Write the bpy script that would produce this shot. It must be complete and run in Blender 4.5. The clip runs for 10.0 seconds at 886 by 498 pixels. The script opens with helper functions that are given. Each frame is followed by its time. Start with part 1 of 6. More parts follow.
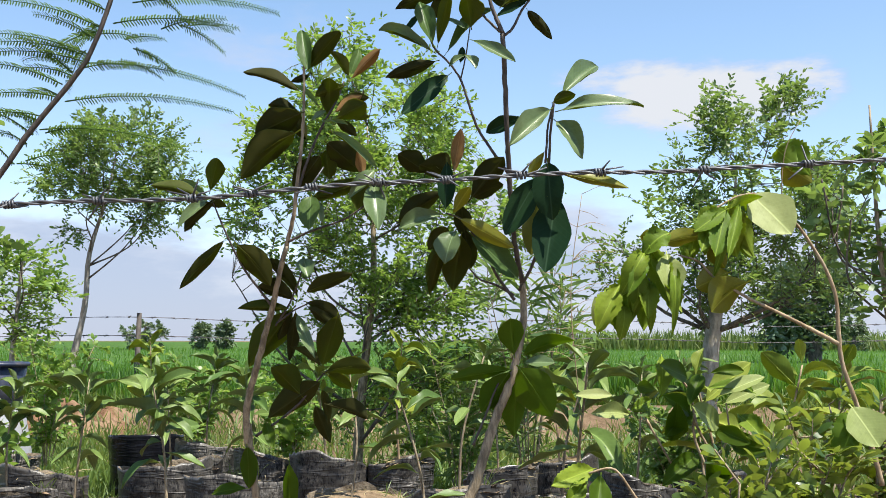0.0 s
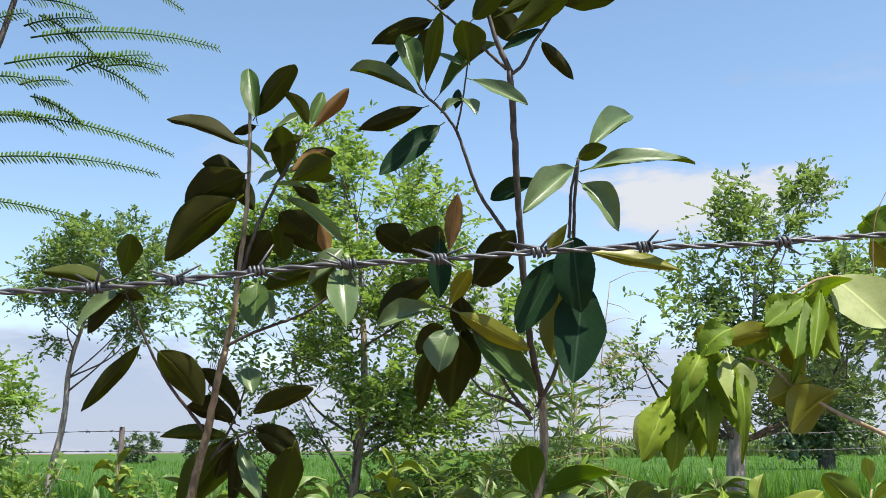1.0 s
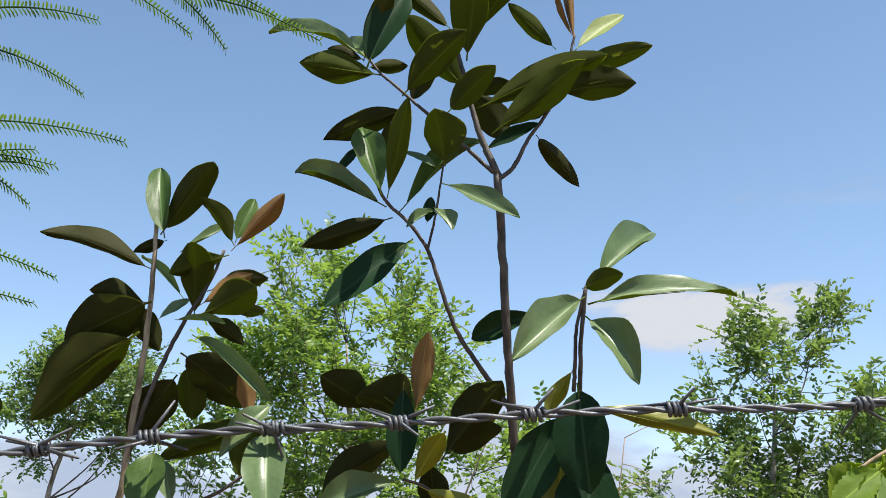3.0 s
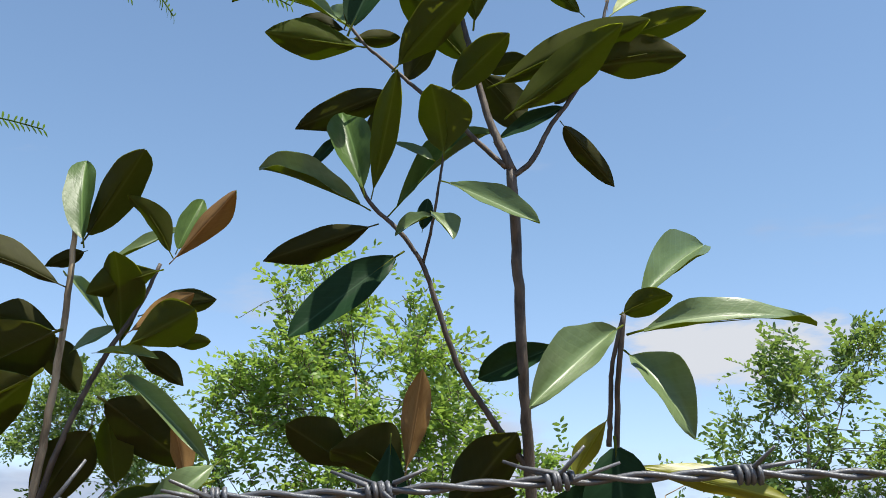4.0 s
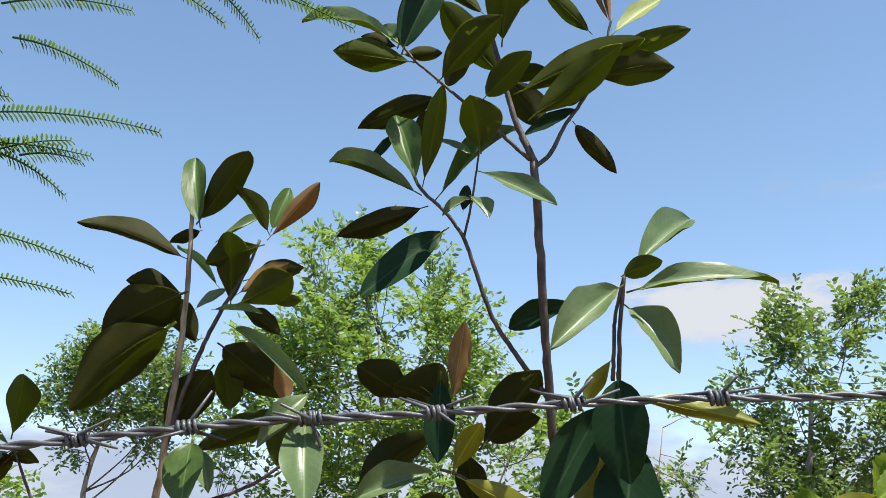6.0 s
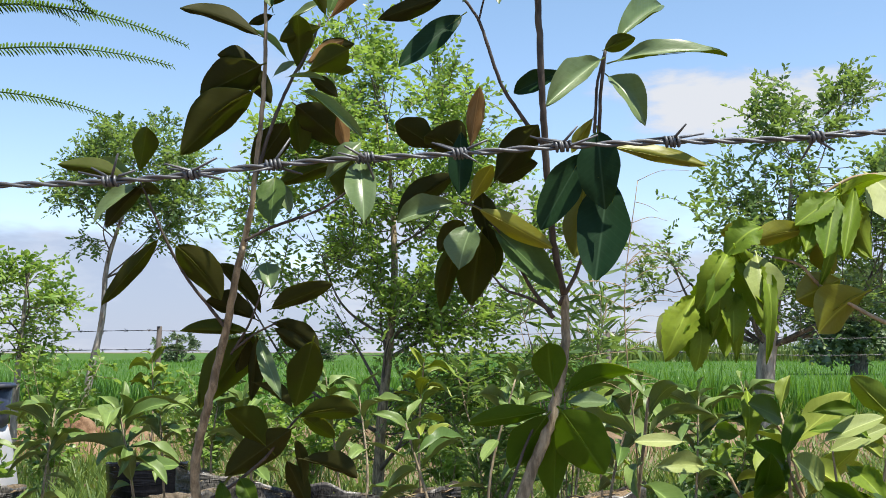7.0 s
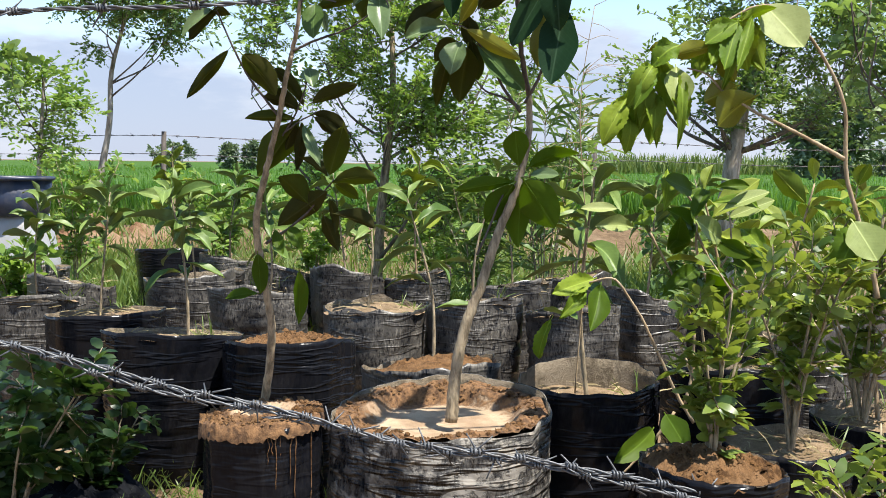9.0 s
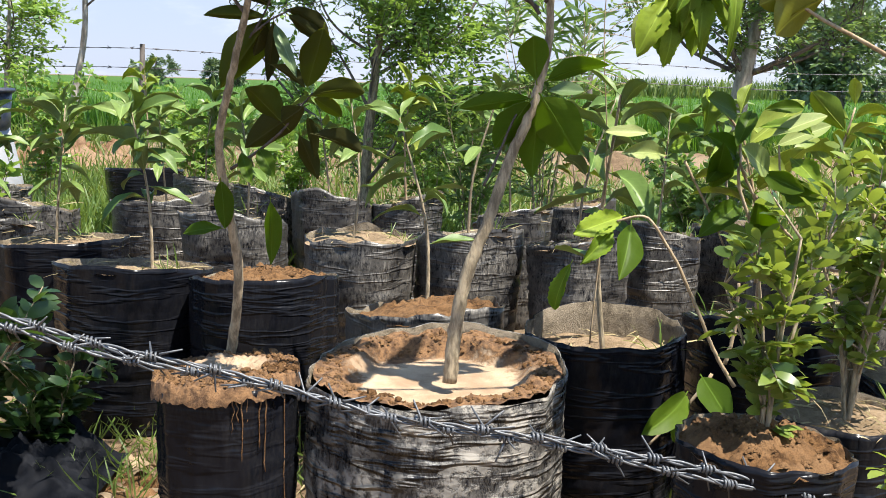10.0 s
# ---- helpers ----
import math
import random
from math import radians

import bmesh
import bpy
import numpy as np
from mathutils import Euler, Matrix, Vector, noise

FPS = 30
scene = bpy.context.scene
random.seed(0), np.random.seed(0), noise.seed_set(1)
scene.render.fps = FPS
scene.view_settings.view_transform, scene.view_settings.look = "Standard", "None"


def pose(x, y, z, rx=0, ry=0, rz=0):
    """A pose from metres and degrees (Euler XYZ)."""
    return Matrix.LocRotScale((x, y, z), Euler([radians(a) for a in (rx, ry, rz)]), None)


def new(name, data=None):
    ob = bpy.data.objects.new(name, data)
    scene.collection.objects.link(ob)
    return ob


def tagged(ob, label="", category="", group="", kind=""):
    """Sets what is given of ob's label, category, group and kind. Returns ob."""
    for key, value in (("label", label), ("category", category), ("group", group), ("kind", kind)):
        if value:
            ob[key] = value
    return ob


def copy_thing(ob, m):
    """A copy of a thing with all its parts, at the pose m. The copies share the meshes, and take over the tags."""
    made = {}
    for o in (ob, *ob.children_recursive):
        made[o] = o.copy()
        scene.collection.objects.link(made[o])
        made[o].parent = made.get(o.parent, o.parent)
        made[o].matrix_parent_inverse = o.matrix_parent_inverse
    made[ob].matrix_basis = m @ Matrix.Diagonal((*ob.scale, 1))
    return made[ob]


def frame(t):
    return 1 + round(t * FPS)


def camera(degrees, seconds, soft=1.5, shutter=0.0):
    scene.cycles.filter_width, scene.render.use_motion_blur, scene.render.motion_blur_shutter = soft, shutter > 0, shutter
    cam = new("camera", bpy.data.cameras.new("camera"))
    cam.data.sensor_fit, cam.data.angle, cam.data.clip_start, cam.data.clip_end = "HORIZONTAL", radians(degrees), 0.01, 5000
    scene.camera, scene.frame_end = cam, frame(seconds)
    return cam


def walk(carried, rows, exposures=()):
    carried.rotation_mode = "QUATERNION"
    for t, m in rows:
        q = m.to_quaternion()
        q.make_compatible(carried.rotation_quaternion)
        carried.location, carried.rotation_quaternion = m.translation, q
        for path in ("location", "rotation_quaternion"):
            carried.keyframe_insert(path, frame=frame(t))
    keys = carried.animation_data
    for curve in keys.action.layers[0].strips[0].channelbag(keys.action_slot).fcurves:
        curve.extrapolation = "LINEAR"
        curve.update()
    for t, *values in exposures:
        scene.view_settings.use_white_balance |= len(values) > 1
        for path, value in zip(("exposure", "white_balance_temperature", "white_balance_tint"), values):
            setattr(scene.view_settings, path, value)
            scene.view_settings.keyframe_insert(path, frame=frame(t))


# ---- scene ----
cam = camera(45.93, 10.0, soft=0.9)


def aim(x, y, z, yaw, pitch, roll):
    """The camera's pose: degrees to the left of +y, up, and leaning."""
    return pose(x, y, z, 90 + pitch, 0, yaw) @ pose(0, 0, 0, 0, 0, roll)


walk(cam, [
    (0, aim(0.043, -0.309, 1.072, -1.88, 5.02, 0.14)),
    (0.5, aim(0.055, -0.001, 1.078, -2.21, 10.21, -0.46)),
    (1, aim(0.071, 0.242, 1.116, -1.99, 10.84, -0.57)),
    (1.5, aim(0.081, 0.310, 1.130, -1.98, 11.64, -0.56)),
    (2, aim(0.088, 0.387, 1.148, -1.90, 12.28, -0.31)),
    (2.5, aim(0.100, 0.446, 1.187, -2.84, 15.55, -0.21)),
    (3, aim(0.134, 0.624, 1.241, -1.72, 17.12, 0.13)),
    (3.2, aim(0.157, 0.758, 1.273, -0.77, 17.88, 0.38)),
    (4.5, aim(0.162, 0.907, 1.312, -0.65, 19.86, 0.60)),
    (5, aim(0.162, 0.906, 1.314, -0.69, 23.00, 0.38)),
    (5.2, aim(0.161, 0.911, 1.314, -0.02, 23.98, 0.62)),
    (6.3, aim(0.111, 0.504, 1.197, -0.23, 13.26, 0.02)),
    (6.5, aim(0.104, 0.437, 1.171, -0.51, 11.51, -0.08)),
    (7, aim(0.093, 0.275, 1.107, -0.08, 5.61, -0.01)),
    (7.5, aim(0.038, 0.143, 1.048, -1.25, 2.32, -0.55)),
    (8, aim(0.066, -0.113, 1.048, -0.80, -1.15, 0.47)),
    (8.5, aim(0.077, -0.220, 1.052, -0.80, -3.52, 0.57)),
    (9, aim(0.089, -0.333, 1.048, -0.50, -4.69, 0.62)),
    (9.5, aim(0.091, -0.389, 1.048, -0.44, -5.48, 0.78)),
    (10, aim(0.067, 0.050, 1.032, -1.33, -8.99, 1.51)),
], exposures=[(0, 1.0), (0.5, 0.94), (1, 0.95), (2, 0.97), (2.5, 0.87), (3, 0.84), (5.2, 0.84), (6.3, 0.93), (7, 0.96), (8.5, 1.10), (9.5, 1.17), (10, 1.32)])
CLOUD = (0.272, 0.934, 0.226)

# ---- world, sun ----
SUN_EL, SUN_AZ = radians(68), radians(128)          # azimuth clockwise from +y
to_sun = Vector((math.sin(SUN_AZ) * math.cos(SUN_EL), math.cos(SUN_AZ) * math.cos(SUN_EL), math.sin(SUN_EL)))
sun = new("sun", bpy.data.lights.new("sun", "SUN"))
sun.data.energy, sun.data.angle, sun.data.color = 5.0, radians(0.6), (1.0, 0.95, 0.86)
sun.matrix_world = Matrix.Translation((0, 0, 30)) @ to_sun.to_track_quat("Z", "Y").to_matrix().to_4x4()


class Nodes:
    """Short hand for building node trees."""

    def __init__(self, tree):
        self.tree = tree
        tree.nodes.clear()

    def add(self, kind, **inputs):
        node = self.tree.nodes.new(kind)
        for key, value in inputs.items():
            name = key.replace("_", " ")
            slot = node.inputs[int(key[1:])] if key[0] == "i" and key[1:].isdigit() else node.inputs[name]
            self.put(slot, value)
        return node

    def put(self, slot, value):
        if isinstance(value, bpy.types.NodeSocket):
            self.tree.links.new(value, slot)
        elif isinstance(value, bpy.types.Node):
            self.tree.links.new(value.outputs[0], slot)
        else:
            slot.default_value = value

    def math(self, op, a, b=0.0):
        node = self.add("ShaderNodeMath", i0=a, i1=b)
        node.operation = op
        return node.outputs[0]

    def vector(self, op, a, b=(0.0, 0.0, 0.0)):
        node = self.add("ShaderNodeVectorMath", i0=a, i1=b)
        node.operation = op
        return node.outputs["Value"] if op == "LENGTH" else node.outputs[0]

    def noise(self, vector, scale, detail=4.0, rough=0.55):
        return self.add("ShaderNodeTexNoise", Vector=vector, Scale=scale, Detail=detail, Roughness=rough).outputs[0]

    def ramp(self, fac, low, high, to=(0.0, 1.0)):
        node = self.add("ShaderNodeMapRange")
        node.interpolation_type = "SMOOTHSTEP"
        for slot, value in zip(node.inputs[:5], (fac, low, high, to[0], to[1])):
            self.put(slot, value)
        return node.outputs[0]

    def mix(self, fac, a, b, blend="MIX"):
        node = self.add("ShaderNodeMix")
        node.data_type, node.blend_type = "RGBA", blend
        for slot, value in zip((node.inputs[0], node.inputs[6], node.inputs[7]), (fac, a, b)):
            self.put(slot, value)
        return node.outputs[2]


def rgb(r, g, b):
    return (r, g, b, 1.0)


world = bpy.data.worlds.new("sky")
scene.world = world
world.use_nodes = True
N = Nodes(world.node_tree)
sky = N.add("ShaderNodeTexSky")
sky.sky_type, sky.sun_disc, sky.sun_elevation, sky.sun_rotation = "NISHITA", False, SUN_EL, SUN_AZ
sky.air_density, sky.dust_density, sky.ozone_density = 1.0, 0.25, 1.5
way = N.add("ShaderNodeTexCoord").outputs["Generated"]
xyz = N.add("ShaderNodeSeparateXYZ", Vector=way)
flat = N.add("ShaderNodeMapping", Vector=way)
flat.inputs["Scale"].default_value = (1.0, 1.0, 3.2)
# a bank of cumulus low over the horizon, breaking up with height
puffs = N.noise(flat.outputs[0], 3.2, 6.0, 0.55)
bank = N.ramp(xyz.outputs[2], 0.24, 0.0)
bank_mask = N.ramp(N.math("ADD", puffs, N.math("MULTIPLY", bank, 0.40)), 0.60, 0.76)
# one fair-weather cloud a little higher up
near = N.vector("LENGTH", N.vector("MULTIPLY", N.vector("SUBTRACT", way, CLOUD), (7.6, 7.6, 29.0)))
fluff = N.noise(flat.outputs[0], 9.0, 7.0, 0.6)
cloud_mask = N.ramp(N.math("ADD", N.math("SUBTRACT", 1.0, near), N.math("MULTIPLY", N.math("SUBTRACT", fluff, 0.5), 2.2)), 0.0, 0.6)
mask = N.math("MULTIPLY", N.math("MAXIMUM", N.math("MULTIPLY", bank_mask, 0.9), cloud_mask), 1.0)
shade = N.noise(flat.outputs[0], 4.5, 6.0, 0.6)
cloud = N.mix(N.ramp(shade, 0.42, 0.60), rgb(2.25, 2.65, 3.55), rgb(3.02, 3.30, 3.98))
cloud = N.mix(cloud_mask, cloud, rgb(3.75, 3.9, 4.2))
haze = N.ramp(xyz.outputs[2], 0.38, 0.05)
air = N.mix(1.0, sky.outputs[0], N.mix(haze, rgb(0.98, 1.015, 0.995), rgb(1.0, 0.97, 1.06)), "MULTIPLY")
tone = N.mix(mask, air, cloud)
back = N.add("ShaderNodeBackground", Color=tone, Strength=0.107)
N.add("ShaderNodeOutputWorld", Surface=back)


# ---- materials ----
def material(name):
    m = bpy.data.materials.new(name)
    m.use_nodes = True
    return m, Nodes(m.node_tree)


def finish(N, shader):
    N.add("ShaderNodeOutputMaterial", Surface=shader)


def foliage(name, dark, light, rough=0.42, through_col=None, through_amount=0.3, island=True, vein=False, gloss=0.5):
    """Leaf blade: varies from leaf to leaf, lets some light through."""
    m, N = material(name)
    pick = N.add("ShaderNodeNewGeometry").outputs["Random Per Island"] if island else N.add("ShaderNodeObjectInfo").outputs["Random"]
    at = N.add("ShaderNodeTexCoord").outputs["Object"]
    blotch = N.noise(at, 9.0 if not island else 30.0, 4.0)
    col = N.mix(pick, rgb(*dark), rgb(*light))
    col = N.mix(N.ramp(blotch, 0.42, 0.72, (0.0, 0.35)), col, rgb(*[0.6 * c for c in dark]))
    relief = blotch
    if vein:
        p = N.add("ShaderNodeSeparateXYZ", Vector=at)
        rib = N.ramp(N.math("ABSOLUTE", p.outputs[0]), 0.0, 0.035, (1.0, 0.0))
        side = N.math("SINE", N.math("MULTIPLY", N.math("SUBTRACT", p.outputs[1], N.math("MULTIPLY", N.math("ABSOLUTE", p.outputs[0]), 0.45)), 75.0))
        veins = N.math("MAXIMUM", rib, N.ramp(side, 0.7, 1.0, (0.0, 0.11)))
        col = N.mix(N.math("MULTIPLY", veins, 0.4), col, rgb(*[min(1, 2.2 * c + 0.03) for c in light]))
        relief = N.math("SUBTRACT", blotch, veins)
    bump = N.add("ShaderNodeBump", Strength=0.12, Distance=0.003, Height=relief)
    skin = N.add("ShaderNodeBsdfPrincipled", Base_Color=col, Roughness=rough, Specular_IOR_Level=gloss, Normal=bump.outputs[0])
    glow = N.add("ShaderNodeBsdfTranslucent", Color=N.mix(0.75, col, rgb(*(through_col or light))))
    finish(N, N.add("ShaderNodeMixShader", Fac=through_amount, i1=skin, i2=glow))
    return m


def bark(name, dark, light, scale=30.0, rough=0.85):
    m, N = material(name)
    at = N.add("ShaderNodeTexCoord").outputs["Object"]
    long = N.add("ShaderNodeMapping", Vector=at)
    long.inputs["Scale"].default_value = (1, 1, 0.25)
    grain = N.noise(long.outputs[0], scale, 6.0, 0.65)
    spots = N.noise(at, scale * 0.2, 3.0)
    col = N.mix(N.ramp(grain, 0.35, 0.68), rgb(*dark), rgb(*light))
    col = N.mix(N.ramp(spots, 0.5, 0.7, (0, 0.5)), col, rgb(*[0.7 * c + 0.05 for c in light]))
    bump = N.add("ShaderNodeBump", Strength=0.6, Distance=0.004, Height=grain)
    finish(N, N.add("ShaderNodeBsdfPrincipled", Base_Color=col, Roughness=rough, Normal=bump.outputs[0]))
    return m


def earth(name, dark, light, dry, scale=14.0, wet=False):
    m, N = material(name)
    at = N.add("ShaderNodeTexCoord").outputs["Object"]
    crumbs, patches, fine = N.noise(at, scale, 8.0, 0.65), N.noise(at, scale * 0.12, 4.0), N.noise(at, scale * 9, 4.0, 0.7)
    col = N.mix(N.ramp(crumbs, 0.35, 0.65), rgb(*dark), rgb(*light))
    col = N.mix(N.ramp(patches, 0.45, 0.62, (0, 0.8)), col, rgb(*dry))
    col = N.mix(N.ramp(fine, 0.3, 0.7, (0.35, 0.0)), col, rgb(*[0.5 * c for c in dark]))
    bump = N.add("ShaderNodeBump", Strength=0.7, Distance=0.012, Height=N.math("ADD", crumbs, N.math("MULTIPLY", fine, 0.5)))
    finish(N, N.add("ShaderNodeBsdfPrincipled", Base_Color=col, Roughness=0.35 if wet else 0.95, Specular_IOR_Level=0.4 if wet else 0.15, Normal=bump.outputs[0]))
    return m


def plain(name, colour, rough=0.5, metal=0.0, grime=(0.25, 0.2, 0.15), grime_amount=0.4, scale=12.0, shine=0.5):
    m, N = material(name)
    at = N.add("ShaderNodeTexCoord").outputs["Object"]
    spots, fine = N.noise(at, scale, 6.0, 0.65), N.noise(at, scale * 8, 3.0)
    col = N.mix(N.ramp(spots, 0.48, 0.7, (0, grime_amount)), rgb(*colour), rgb(*grime))
    bump = N.add("ShaderNodeBump", Strength=0.3, Distance=0.002, Height=fine)
    finish(N, N.add("ShaderNodeBsdfPrincipled", Base_Color=col, Metallic=metal, Specular_IOR_Level=shine, Roughness=N.ramp(fine, 0.3, 0.7, (rough - 0.08, rough + 0.12)), Normal=bump.outputs[0]))
    return m


def polythene(name, dust, mud=0.0, dull=0.30, crease=0.45, sheen=0.34):
    """Black plastic film, creased sideways, scuffed and dusted with dried mud."""
    m, N = material(name)
    at = N.add("ShaderNodeTexCoord").outputs["Object"]
    own = N.add("ShaderNodeObjectInfo").outputs["Random"]
    shift = N.vector("ADD", at, N.add("ShaderNodeCombineXYZ", i0=N.math("MULTIPLY", own, 9.0)).outputs[0])
    streak, fold = N.add("ShaderNodeMapping", Vector=shift), N.add("ShaderNodeMapping", Vector=shift)
    streak.inputs["Scale"].default_value = (1, 1, 0.30)
    fold.inputs["Scale"].default_value = (0.55, 0.55, 4.5)
    fibres = N.noise(streak.outputs[0], 120.0, 6.0, 0.75)
    smear = N.noise(shift, 6.0, 5.0, 0.6)
    blots = N.noise(shift, 26.0, 6.0, 0.7)
    amount = N.math("MULTIPLY", N.ramp(fibres, 0.36, 0.70), N.ramp(smear, 0.32, 0.68, (0.12, 1.0)))
    amount = N.math("MULTIPLY", amount, dust)
    if mud:
        amount = N.math("MAXIMUM", amount, N.math("MULTIPLY", N.ramp(blots, 0.44, 0.58), N.ramp(smear, 0.32, 0.56, (0.1, mud * 1.2))))
    col = N.mix(amount, rgb(0.006, 0.0065, 0.009), rgb(0.29, 0.262, 0.222))
    creases = N.noise(fold.outputs[0], 4.6, 3.0, 0.5)
    ridge = N.ramp(N.math("ABSOLUTE", N.math("SUBTRACT", creases, 0.5)), 0.0, 0.06)
    film = N.noise(shift, 20.0, 3.0)
    height = N.math("ADD", N.math("MULTIPLY", ridge, -0.55), N.math("ADD", N.math("MULTIPLY", film, 0.5), N.math("MULTIPLY", amount, 0.12)))
    bump = N.add("ShaderNodeBump", Strength=N.math("ADD", 0.12, N.math("MULTIPLY", own, crease * 1.2)), Distance=0.012, Height=height)
    finish(N, N.add("ShaderNodeBsdfPrincipled", Base_Color=col, Roughness=N.math("ADD", dull - 0.04, N.math("MULTIPLY", amount, 0.5)), Specular_IOR_Level=sheen, Normal=bump.outputs[0]))
    return m


M_MAG_TOP = foliage("magnolia_upper_side", (0.036, 0.082, 0.020), (0.085, 0.140, 0.036), 0.38, (0.22, 0.32, 0.02), 0.20, island=False, vein=True, gloss=0.18)
M_MAG_RUST = foliage("magnolia_dark_rust_side", (0.036, 0.035, 0.009), (0.056, 0.058, 0.013), 0.6, (0.23, 0.26, 0.02), 0.42, island=False, vein=True, gloss=0.15)
# upper side of leaves turned from the sun, their shade darkened into the green
M_MAG_SHADED = foliage("magnolia_shaded_side", (0.009, 0.030, 0.012), (0.017, 0.044, 0.016), 0.48, (0.10, 0.20, 0.02), 0.14, island=False, vein=True, gloss=0.09)
# upper side again, paler: sunlit sheen put into the base colour
M_MAG_SUNLIT = foliage("magnolia_sunlit_side", (0.105, 0.160, 0.062), (0.160, 0.215, 0.094), 0.36, (0.30, 0.40, 0.05), 0.22, island=False, vein=True, gloss=0.36)
M_MAG_UNDER = foliage("magnolia_lower_side", (0.066, 0.058, 0.012), (0.092, 0.115, 0.016), 0.6, (0.42, 0.49, 0.02), 0.56, island=False, vein=True, gloss=0.15)
M_MAG_BROWN = foliage("magnolia_rusty_side", (0.25, 0.135, 0.045), (0.33, 0.195, 0.072), 0.6, (0.35, 0.18, 0.05), 0.3, island=False, vein=True, gloss=0.2)
M_MAG_YELLOW = foliage("magnolia_yellowing", (0.18, 0.19, 0.012), (0.28, 0.28, 0.02), 0.4, (0.48, 0.46, 0.03), 0.35, island=False, vein=True)
M_MAG_FRESH = foliage("magnolia_fresh", (0.060, 0.110, 0.010), (0.105, 0.165, 0.015), 0.48, (0.36, 0.50, 0.02), 0.52, island=False, vein=True, gloss=0.15)
M_PALE = foliage("pale_leaf_back", (0.24, 0.30, 0.085), (0.34, 0.38, 0.14), 0.55, (0.46, 0.52, 0.12), 0.3, island=False, vein=True, gloss=0.3)
M_FILM_IN = earth("dusty_film_inside", (0.10, 0.080, 0.055), (0.23, 0.185, 0.130), (0.27, 0.22, 0.16), 60.0)
M_TEAK = foliage("broad_leaf_upper", (0.115, 0.20, 0.022), (0.28, 0.355, 0.038), 0.55, (0.50, 0.64, 0.04), 0.48, island=False, vein=True, gloss=0.2)
M_SAP_TOP = foliage("sapling_upper_side", (0.085, 0.155, 0.036), (0.200, 0.275, 0.075), 0.42, (0.32, 0.42, 0.05), 0.30, island=False, vein=True, gloss=0.28)
M_SAP_UNDER = foliage("sapling_lower_side", (0.110, 0.165, 0.050), (0.180, 0.235, 0.080), 0.5, (0.32, 0.42, 0.05), 0.3, island=False, vein=True)
M_SAP_LIGHT = foliage("sapling_young_side", (0.150, 0.225, 0.028), (0.310, 0.360, 0.060), 0.45, (0.45, 0.52, 0.06), 0.35, island=False, vein=True, gloss=0.28)
M_CITRUS = foliage("citrus_leaf", (0.032, 0.075, 0.016), (0.215, 0.275, 0.055), 0.30, (0.42, 0.52, 0.05), 0.32, gloss=0.4)
M_CROWN = foliage("tree_leaf", (0.060, 0.138, 0.028), (0.225, 0.335, 0.070), 0.42, (0.39, 0.57, 0.08), 0.41)
M_CROWN_DARK = foliage("dark_tree_leaf", (0.046, 0.102, 0.034), (0.175, 0.255, 0.076), 0.42, (0.31, 0.46, 0.075), 0.38)
# leaf green darkened to stand for shade that does not fall on these shrubs
M_SHADY = foliage("shaded_shrub_leaf", (0.014, 0.040, 0.009), (0.034, 0.072, 0.016), 0.4, (0.16, 0.28, 0.03), 0.25)
M_FEATHER = foliage("feathery_leaflet", (0.024, 0.066, 0.020), (0.070, 0.135, 0.030), 0.5, (0.22, 0.38, 0.05), 0.30, gloss=0.25)
# distant leaves: aerial haze mixed into a paler, greyer green
M_FAR = foliage("hazed_far_leaf", (0.120, 0.170, 0.100), (0.190, 0.245, 0.140), 0.6, (0.2, 0.28, 0.06), 0.25)
M_GRASS = foliage("grass_blade", (0.055, 0.110, 0.018), (0.150, 0.210, 0.045), 0.5, (0.35, 0.45, 0.06), 0.35)
M_DRY = foliage("dry_grass_blade", (0.22, 0.17, 0.08), (0.42, 0.34, 0.18), 0.7, (0.5, 0.42, 0.2), 0.25)
M_RICE = foliage("rice_blade", (0.045, 0.125, 0.015), (0.100, 0.210, 0.026), 0.5, (0.26, 0.50, 0.03), 0.4)
M_MAIZE = foliage("maize_leaf", (0.070, 0.120, 0.025), (0.150, 0.190, 0.050), 0.5, (0.3, 0.4, 0.06), 0.3)
M_STEM = bark("young_bark", (0.140, 0.108, 0.066), (0.42, 0.335, 0.215), 90.0)
M_TWIG = bark("dark_twig", (0.034, 0.027, 0.021), (0.100, 0.075, 0.054), 120.0, 0.6)
M_TAN = bark("tan_twig", (0.22, 0.15, 0.08), (0.42, 0.32, 0.2), 80.0)
M_BARK = bark("grey_bark", (0.17, 0.145, 0.11), (0.46, 0.41, 0.34), 22.0)
M_BARK_DARK = bark("brown_bark", (0.06, 0.048, 0.036), (0.18, 0.15, 0.115), 26.0)
M_EARTH = earth("bare_earth", (0.10, 0.066, 0.038), (0.185, 0.125, 0.075), (0.25, 0.185, 0.12), 9.0)
M_SOIL = earth("pot_soil", (0.048, 0.023, 0.009), (0.200, 0.105, 0.044), (0.245, 0.138, 0.066), 60.0)


